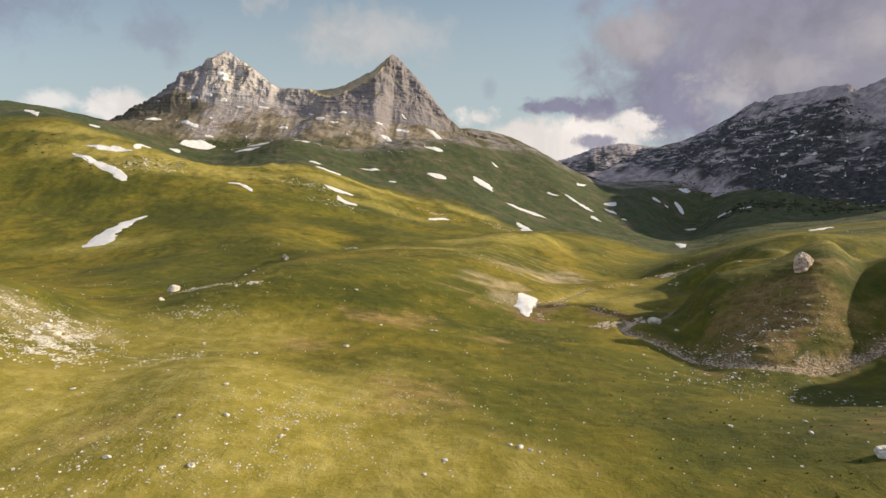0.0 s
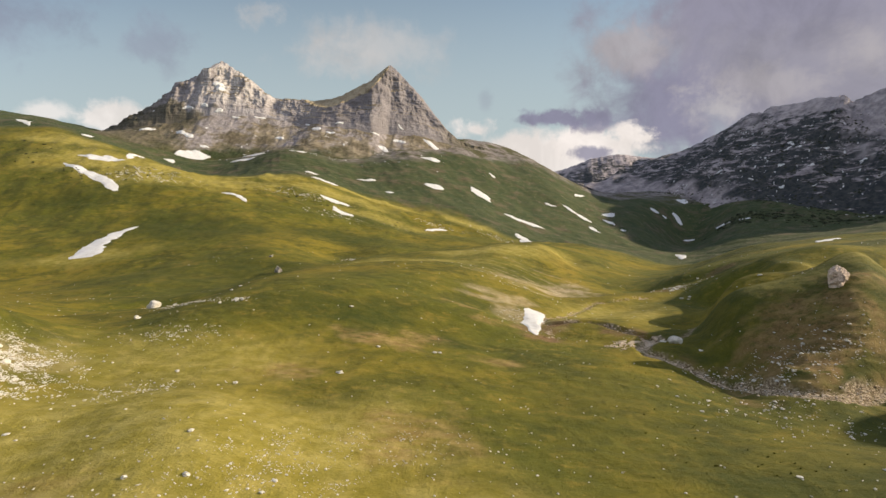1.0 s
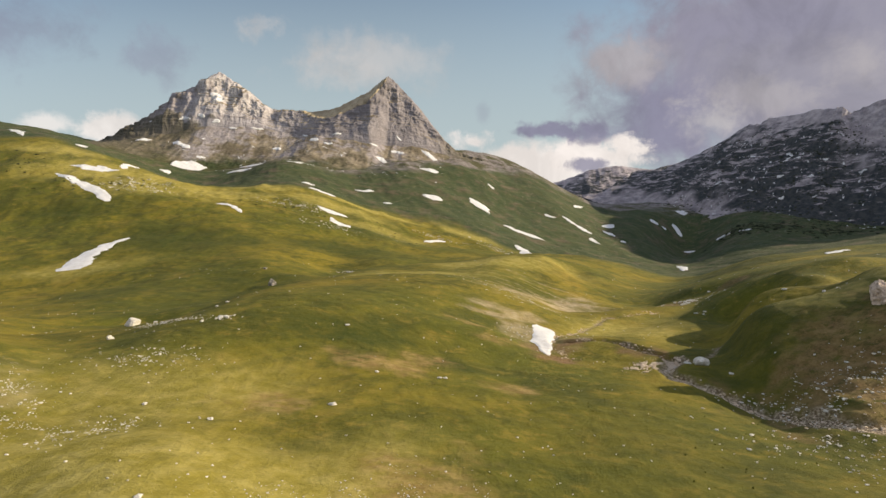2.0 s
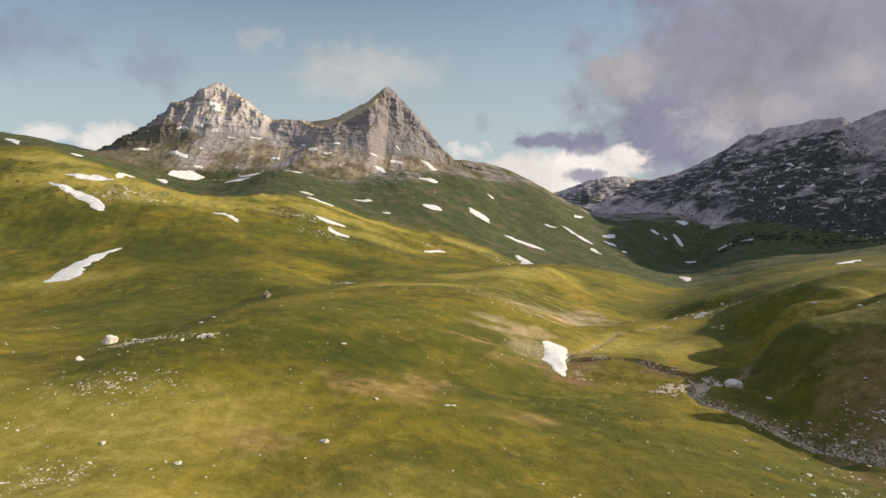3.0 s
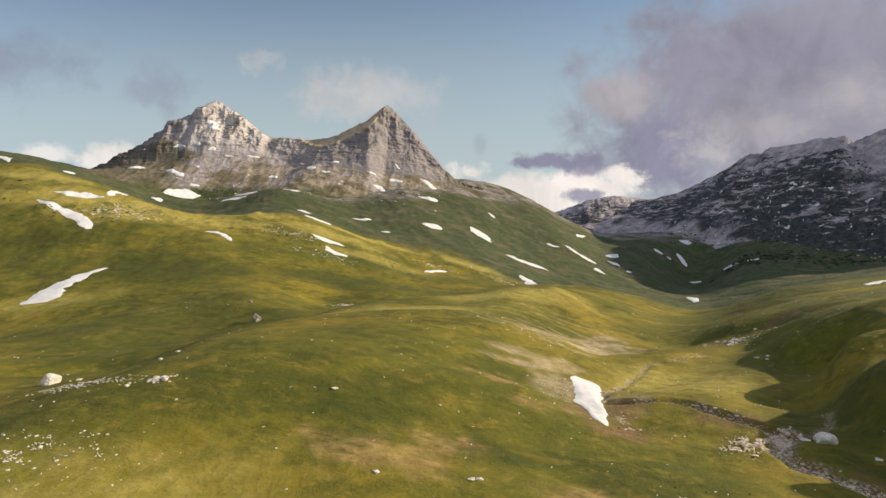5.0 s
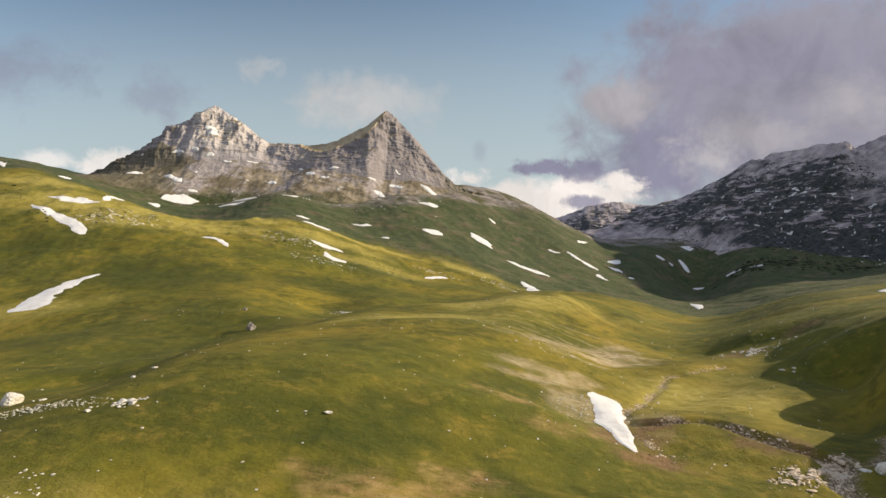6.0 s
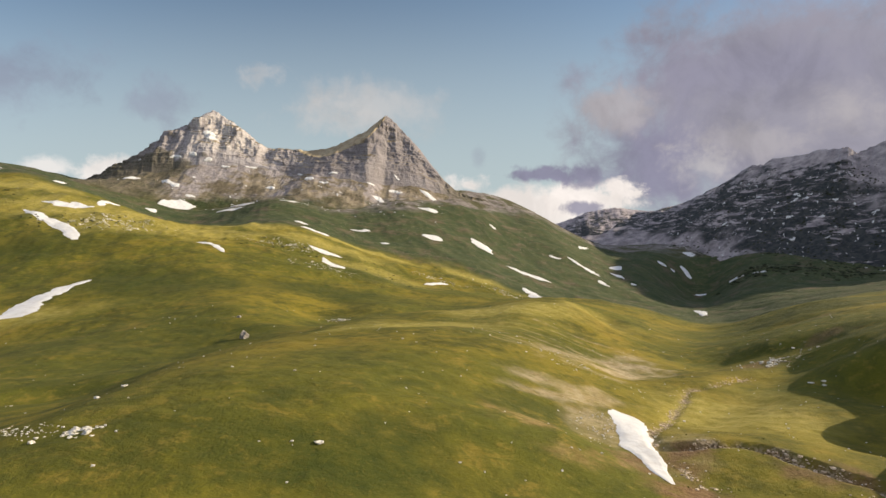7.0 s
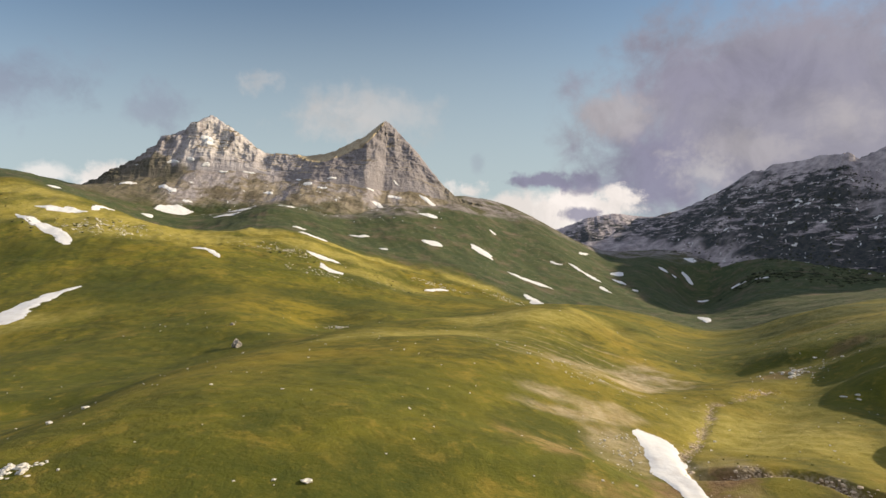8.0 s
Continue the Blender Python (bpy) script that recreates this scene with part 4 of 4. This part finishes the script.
boulder(74.2, 110.6, (2.7, 2.2, 3.0), "huge rosy-white limestone boulder bedded in the grassy knoll", 5, ROSE, 25, 5, cuts=26, rough=0.17)
boulder(47.0, 118.6, (1.7, 1.3, 1.25), "pale grey boulder on the bank of the stony stream", 8, STONE, 20, 4)
boulder(-68.0, 131.6, (1.85, 1.4, 1.25), "smooth white boulder on the edge of a grassy ridge", 11, STONE, -5, 4, cuts=6, rough=0.08)
boulder(-59.9, 111.0, (0.75, 0.6, 0.55), "small white boulder on a grassy ridge", 12, STONE, 30)
boulder(-82.0, 269.0, (2.1, 1.7, 2.5), "grey split boulder standing in the green hollow", 14, GREYROCK, 0, 4, cuts=12)
boulder(-96.0, 301.0, (1.2, 1.0, 0.8), "small grey boulder in the green hollow", 15, GREYROCK, 40)
boulder(38.2, 44.8, (1.0, 0.8, 0.7), "pale boulder half sunk in tussock grass", 16, STONE, 10)
MEADOW_ROCKS = [(-25.3, 39.2, 0.42), (-13.9, 45.4, 0.36), (-13.8, 46.6, 0.3), (7.3, 47.8, 0.45), (8.2, 47.5, 0.36), (6.5, 48.3, 0.3), (9.0, 47.2, 0.22), (-18.6, 38.7, 0.42), (-20.5, 38.2, 0.28), (36.9, 52.2, 0.36),
                (39.6, 57.1, 0.34), (-19.3, 46.8, 0.36), (-21.8, 52.7, 0.34), (-15.6, 84.5, 0.55), (-2.4, 100.6, 0.5), (-1.5, 100.9, 0.4), (-19.7, 117.0, 0.6), (-23.0, 45.6, 0.33), (-27.4, 76.5, 0.4), (-36.8, 80.5, 0.45)]
SCREE_ROCKS = [(-55.6, 71.3, 0.75), (-54.6, 73.9, 0.7), (-56.5, 74.7, 0.65), (-58.0, 77.0, 0.6), (-53.0, 70.0, 0.5), (-58.5, 72.0, 0.5)]
PILE_ROCKS = [(-42.0, 114.6, 0.42), (-41.2, 114.9, 0.36), (-42.7, 114.2, 0.32), (-41.6, 113.8, 0.28), (-40.6, 114.2, 0.32), (-42.5, 115.2, 0.3), (-44.6, 112.4, 0.4), (-39.8, 113.4, 0.22)]
BANK_ROCKS = [(79.5, 189.0, 0.9), (81.5, 187.5, 0.7), (80.4, 185.8, 0.6), (84.0, 138.0, 0.8), (82.0, 149.0, 0.8), (91.0, 223.0, 1.0), (93.0, 226.0, 1.1), (89.5, 221.5, 0.8), (95.5, 229.0, 0.9), (44.8, 119.6, 0.7), (43.2, 121.0, 0.6), (49.5, 113.0, 0.5)]
k = 40
for rows, label, group in ((MEADOW_ROCKS, "small pale limestone rock lying in the meadow", "rocks in the meadow"),
                           (SCREE_ROCKS, "white limestone block among the scree", "blocks in the scree"),
                           (PILE_ROCKS, "pale block of a broken rock pile on the grassy spur", "blocks of the rock pile"),
                           (BANK_ROCKS, "pale block on the shaded bank", "blocks on the bank")):
    for x, y, s in rows:
        k += 1
        rng = random.Random(k)
        boulder(x, y, (s * rng.uniform(0.9, 1.25), s * rng.uniform(0.7, 1.0), s * rng.uniform(0.35, 0.6)), label, k, STONE, rng.uniform(0, 360), 2, "rock", "rock", group, cuts=12, rough=0.34)


def pebbles(name, spots, label, mat, seed, up=0.5):
    """Many small stones in one mesh. spots: x, y, size."""
    rng = np.random.RandomState(seed)
    bm = bmesh.new()
    bmesh.ops.create_icosphere(bm, subdivisions=1, radius=1.0)
    ball = np.array([v.co[:] for v in bm.verts])
    tri = np.array([[v.index for v in f.verts] for f in bm.faces])
    bm.free()
    spots = np.asarray(spots, float)
    z = np.array([land(x, y)[0] for x, y, _ in spots])
    allv, allf = [], []
    for i, (x, y, s) in enumerate(spots):
        b = ball * (1 + rng.uniform(-0.38, 0.3, (len(ball), 1)))
        b = np.clip(b, -rng.uniform(0.55, 1.0, 3), rng.uniform(0.55, 1.0, 3))
        a = rng.uniform(0, 6.3)
        b = b * s * rng.uniform(0.6, 1.5, 3) * (1, 1, up)
        c, d = math.cos(a), math.sin(a)
        allv.append(np.stack([b[:, 0] * c - b[:, 1] * d + x, b[:, 0] * d + b[:, 1] * c + y, b[:, 2] + z[i] + 0.15 * s], -1))
        allf.append(tri + i * len(ball))
    ob = sheet(name, np.concatenate(allv), np.concatenate(allf), mat, rounded=False)
    return tagged(ob, label, name, kind="stuff")


def strewn(seed, count, middle, spread, turn, sizes, clump=1.0):
    """Places in a soft oval, gathered into clumps, with many small stones and few large."""
    rng = np.random.RandomState(seed)
    n = count * 4
    u, v = rng.normal(0, 0.5, n) * spread[0], rng.normal(0, 0.5, n) * spread[1]
    c, s = math.cos(radians(turn)), math.sin(radians(turn))
    x, y = middle[0] + c * u - s * v, middle[1] + s * u + c * v
    keep = fbm(x / (0.22 * min(spread) + 1.2), y / (0.22 * min(spread) + 1.2), seed, 3) * clump + rng.uniform(-0.5, 0.5, n)
    best = np.argsort(-keep)[:count]
    size = sizes[0] * (sizes[1] / sizes[0]) ** (rng.uniform(0, 1, count) ** 3.0)
    return np.stack([x[best], y[best], size], -1)


def along_line(seed, count, line, wide, sizes):
    rng = np.random.RandomState(seed)
    line = np.array(line, float)
    cut = np.concatenate([[0], np.cumsum(np.hypot(*np.diff(line, axis=0).T))])
    t = rng.uniform(0, cut[-1], count)
    x, y = np.interp(t, cut, line[:, 0]), np.interp(t, cut, line[:, 1])
    size = sizes[0] * (sizes[1] / sizes[0]) ** (rng.uniform(0, 1, count) ** 2.5)
    return np.stack([x + rng.normal(0, wide, count), y + rng.normal(0, wide, count), size], -1)


pebbles("scree", np.concatenate([strewn(1, 3000, (-56.0, 74.5), (7.5, 9), 20, (0.05, 0.22)), strewn(2, 450, (-62, 72), (3.5, 9), 0, (0.05, 0.20)), strewn(41, 1100, (-52.5, 68.5), (5, 7), 30, (0.06, 0.24))]),
        "white limestone scree spilling down a grassy mound", STONE, 1)
pebbles("stones", np.concatenate([strewn(3, 700, (-17, 44), (12, 10), 20, (0.035, 0.14)), strewn(4, 600, (-13, 53), (9, 7), 40, (0.035, 0.13)), strewn(5, 300, (-26, 38), (9, 6), 0, (0.035, 0.15)),
                                  strewn(6, 160, (-45, 70), (8, 5), 0, (0.06, 0.18)), strewn(7, 150, (-37, 72), (6, 4), 20, (0.06, 0.16)), strewn(19, 200, (-3, 62), (12, 8), 20, (0.04, 0.13))]),
        "scattered small white stones in the yellow grass", STONE, 2)
pebbles("stream_stones", np.concatenate([along_line(8, 1100, STREAM[1:9], 0.75, (0.10, 0.45)), along_line(9, 1300, STREAM[8:], 0.8, (0.07, 0.28)), along_line(42, 120, STREAM[13:19], 1.6, (0.08, 0.30)),
                                         along_line(10, 200, CREEK, 0.7, (0.10, 0.32)), strewn(11, 520, (36.8, 118.8), (3.6, 2.6), 30, (0.11, 0.42)), strewn(43, 90, (43.8, 123), (3, 2), 40, (0.2, 0.6)),
                                         strewn(44, 70, (24, 130), (2.4, 5), 10, (0.10, 0.30)), strewn(45, 60, (72, 205), (4, 2), 30, (0.12, 0.4))]),
        "pale stones lining a narrow stream bed", BUFF, 3)
pebbles("stones", np.concatenate([along_line(12, 260, [(-60, 120), (-52, 116.5), (-45, 114.5)], 0.9, (0.07, 0.2)), strewn(13, 200, (-45, 96), (10, 5), 10, (0.08, 0.22)),
                                  strewn(14, 260, (60, 97), (13, 8), 15, (0.10, 0.36)), along_line(46, 240, [(46, 104), (54, 98), (64, 97), (74, 98)], 1.6, (0.08, 0.28)), strewn(15, 110, (44, 84), (10, 6), 0, (0.09, 0.30)), strewn(16, 90, (96, 228), (14, 8), 40, (0.2, 0.6)),
                                  strewn(17, 120, (18, 148), (9, 6), 60, (0.10, 0.30)), strewn(18, 90, (24, 190), (10, 18), 30, (0.10, 0.4)), strewn(20, 110, (47, 76), (12, 8), 0, (0.08, 0.24))]),
        "loose pale stones strewn over turf", STONE, 4)
pebbles("outcrop_stones", np.concatenate([strewn(37, 70, (-41.6, 114.3), (2.0, 1.3), 10, (0.12, 0.38)), strewn(31, 420, (-292, 524), (36, 24), 30, (0.3, 1.3)), strewn(32, 300, (-150, 560), (34, 18), 0, (0.3, 1.2)), strewn(33, 90, (-100, 500), (26, 12), 0, (0.35, 1.2)),
                                          strewn(34, 60, (-60, 345), (7, 5), 0, (0.25, 0.9)), strewn(35, 120, (60, 590), (30, 12), -50, (0.4, 1.4)), strewn(36, 80, (-10, 600), (24, 9), -20, (0.4, 1.3))]),
        "pale rubble of weathered outcrops on the hillside", STONE, 6)


def bush_material():
    m, n, shader, p = material("dark_scrub", 0.95)
    island = n.put("ShaderNodeNewGeometry").outputs["Random Per Island"]
    c = n.mix(island, (0.032, 0.040, 0.026), (0.066, 0.074, 0.042))
    n.join(n.mix(n.ramp(n.noise(p, 1.2, 5, 0.7), 0.4, 0.65), c, (0.026, 0.033, 0.022)), shader.inputs["Base Color"])
    n.join(n.bump(n.noise(p, 2.0, 4, 0.7), 0.8, 0.6), shader.inputs["Normal"])
    return m


BUSH = bush_material()
pebbles("juniper_bushes", np.concatenate([strewn(51, 160, (-310, 520), (60, 30), 20, (0.4, 1.5)), strewn(52, 140, (-160, 545), (60, 24), 10, (0.4, 1.4)), strewn(53, 50, (-60, 560), (60, 30), 0, (0.5, 1.4)),
                                          strewn(54, 60, (-420, 560), (60, 50), 0, (0.5, 1.5))]), "low dark juniper bushes dotting the lit hillside", BUSH, 7, 0.55)
pines = []
rng = np.random.RandomState(78)
while len(pines) < 1300:
    t, d = rng.uniform(0.30, 1.0), rng.uniform(0.12, 0.97)
    i, j = t * (len(RIGHT_CREST) - 1), t * (len(RIGHT_FOOT) - 1)
    a = [np.interp(i, range(len(RIGHT_CREST)), [q[k] for q in RIGHT_CREST]) for k in (0, 1)]
    b = [np.interp(j, range(len(RIGHT_FOOT)), [q[k] for q in RIGHT_FOOT]) for k in (0, 1)]
    x, y = a[0] + (b[0] - a[0]) * d, a[1] + (b[1] - a[1]) * d
    if perlin(x / 40, y / 40, 5.0) + rng.uniform(-0.3, 0.3) > 0.0:
        pines.append((x, y, rng.uniform(1.0, 2.8)))
pebbles("dwarf_pines", np.concatenate([pines, strewn(55, 300, (530, 915), (70, 45), -30, (1.5, 4.0), 2.0), strewn(56, 150, (620, 860), (60, 50), 0, (1.5, 4.0), 2.0)]),
        "dense dark mats of dwarf pine on limestone slopes", BUSH, 8, 0.6)
far_stones = []
rng = np.random.RandomState(21)
for _ in range(900):
    r, a = 40 * (9.0 ** rng.uniform(0, 1)), radians(rng.uniform(-46, 46))
    far_stones.append((r * math.sin(a), r * math.cos(a), rng.uniform(0.05, 0.11) + 0.30 * (r / 360) * rng.uniform(0.2, 1) + (0.2 if rng.uniform() > 0.96 else 0)))
pebbles("stones", far_stones, "lone white stones dotted over the open pasture", STONE, 5)


# ---- tussock grass ----
def tussock_material():
    m, n, shader, p = material("tussock_grass", 0.9)
    island = n.put("ShaderNodeNewGeometry").outputs["Random Per Island"]
    c = n.mix(island, (0.09, 0.11, 0.016), (0.20, 0.18, 0.035))
    n.join(n.mix(n.ramp(n.noise(p, 0.08, 4, 0.6), 0.4, 0.65), c, (0.085, 0.095, 0.014)), shader.inputs["Base Color"])
    return m


def tussocks(count, seed):
    rng = np.random.RandomState(seed)
    r, a = 34 * (4.6 ** rng.uniform(0, 1, count * 3)), np.radians(rng.uniform(-44, 46, count * 3))
    x, y = r * np.sin(a), r * np.cos(a)
    want = fbm(x / 14, y / 14, 40.0, 3) + 3.0 * smooth(x, 10, 34) + rng.uniform(-0.4, 0.4, count * 3)
    pick = np.argsort(-want)[:count]
    verts, faces = [], []
    for i in pick:
        z, _ = land(x[i], y[i])
        size = rng.uniform(0.10, 0.24)
        for b in range(9):
            t, lean, w_ = rng.uniform(0, 6.3), rng.uniform(0.25, 0.9), rng.uniform(0.05, 0.11)
            c, s = math.cos(t), math.sin(t)
            k0 = len(verts)
            px, py = x[i] + c * 0.12 * size, y[i] + s * 0.12 * size
            verts += [(px - s * w_, py + c * w_, z - 0.04), (px + s * w_, py - c * w_, z - 0.04), (px + c * size * lean, py + s * size * lean, z + size * rng.uniform(0.5, 0.9))]
            faces.append((k0, k0 + 1, k0 + 2))
    ob = sheet("tussock_grass", verts, faces, tussock_material())
    return tagged(ob, "coarse green and straw tussocks of alpine grass", "grass", kind="stuff")


tussocks(240, 3)
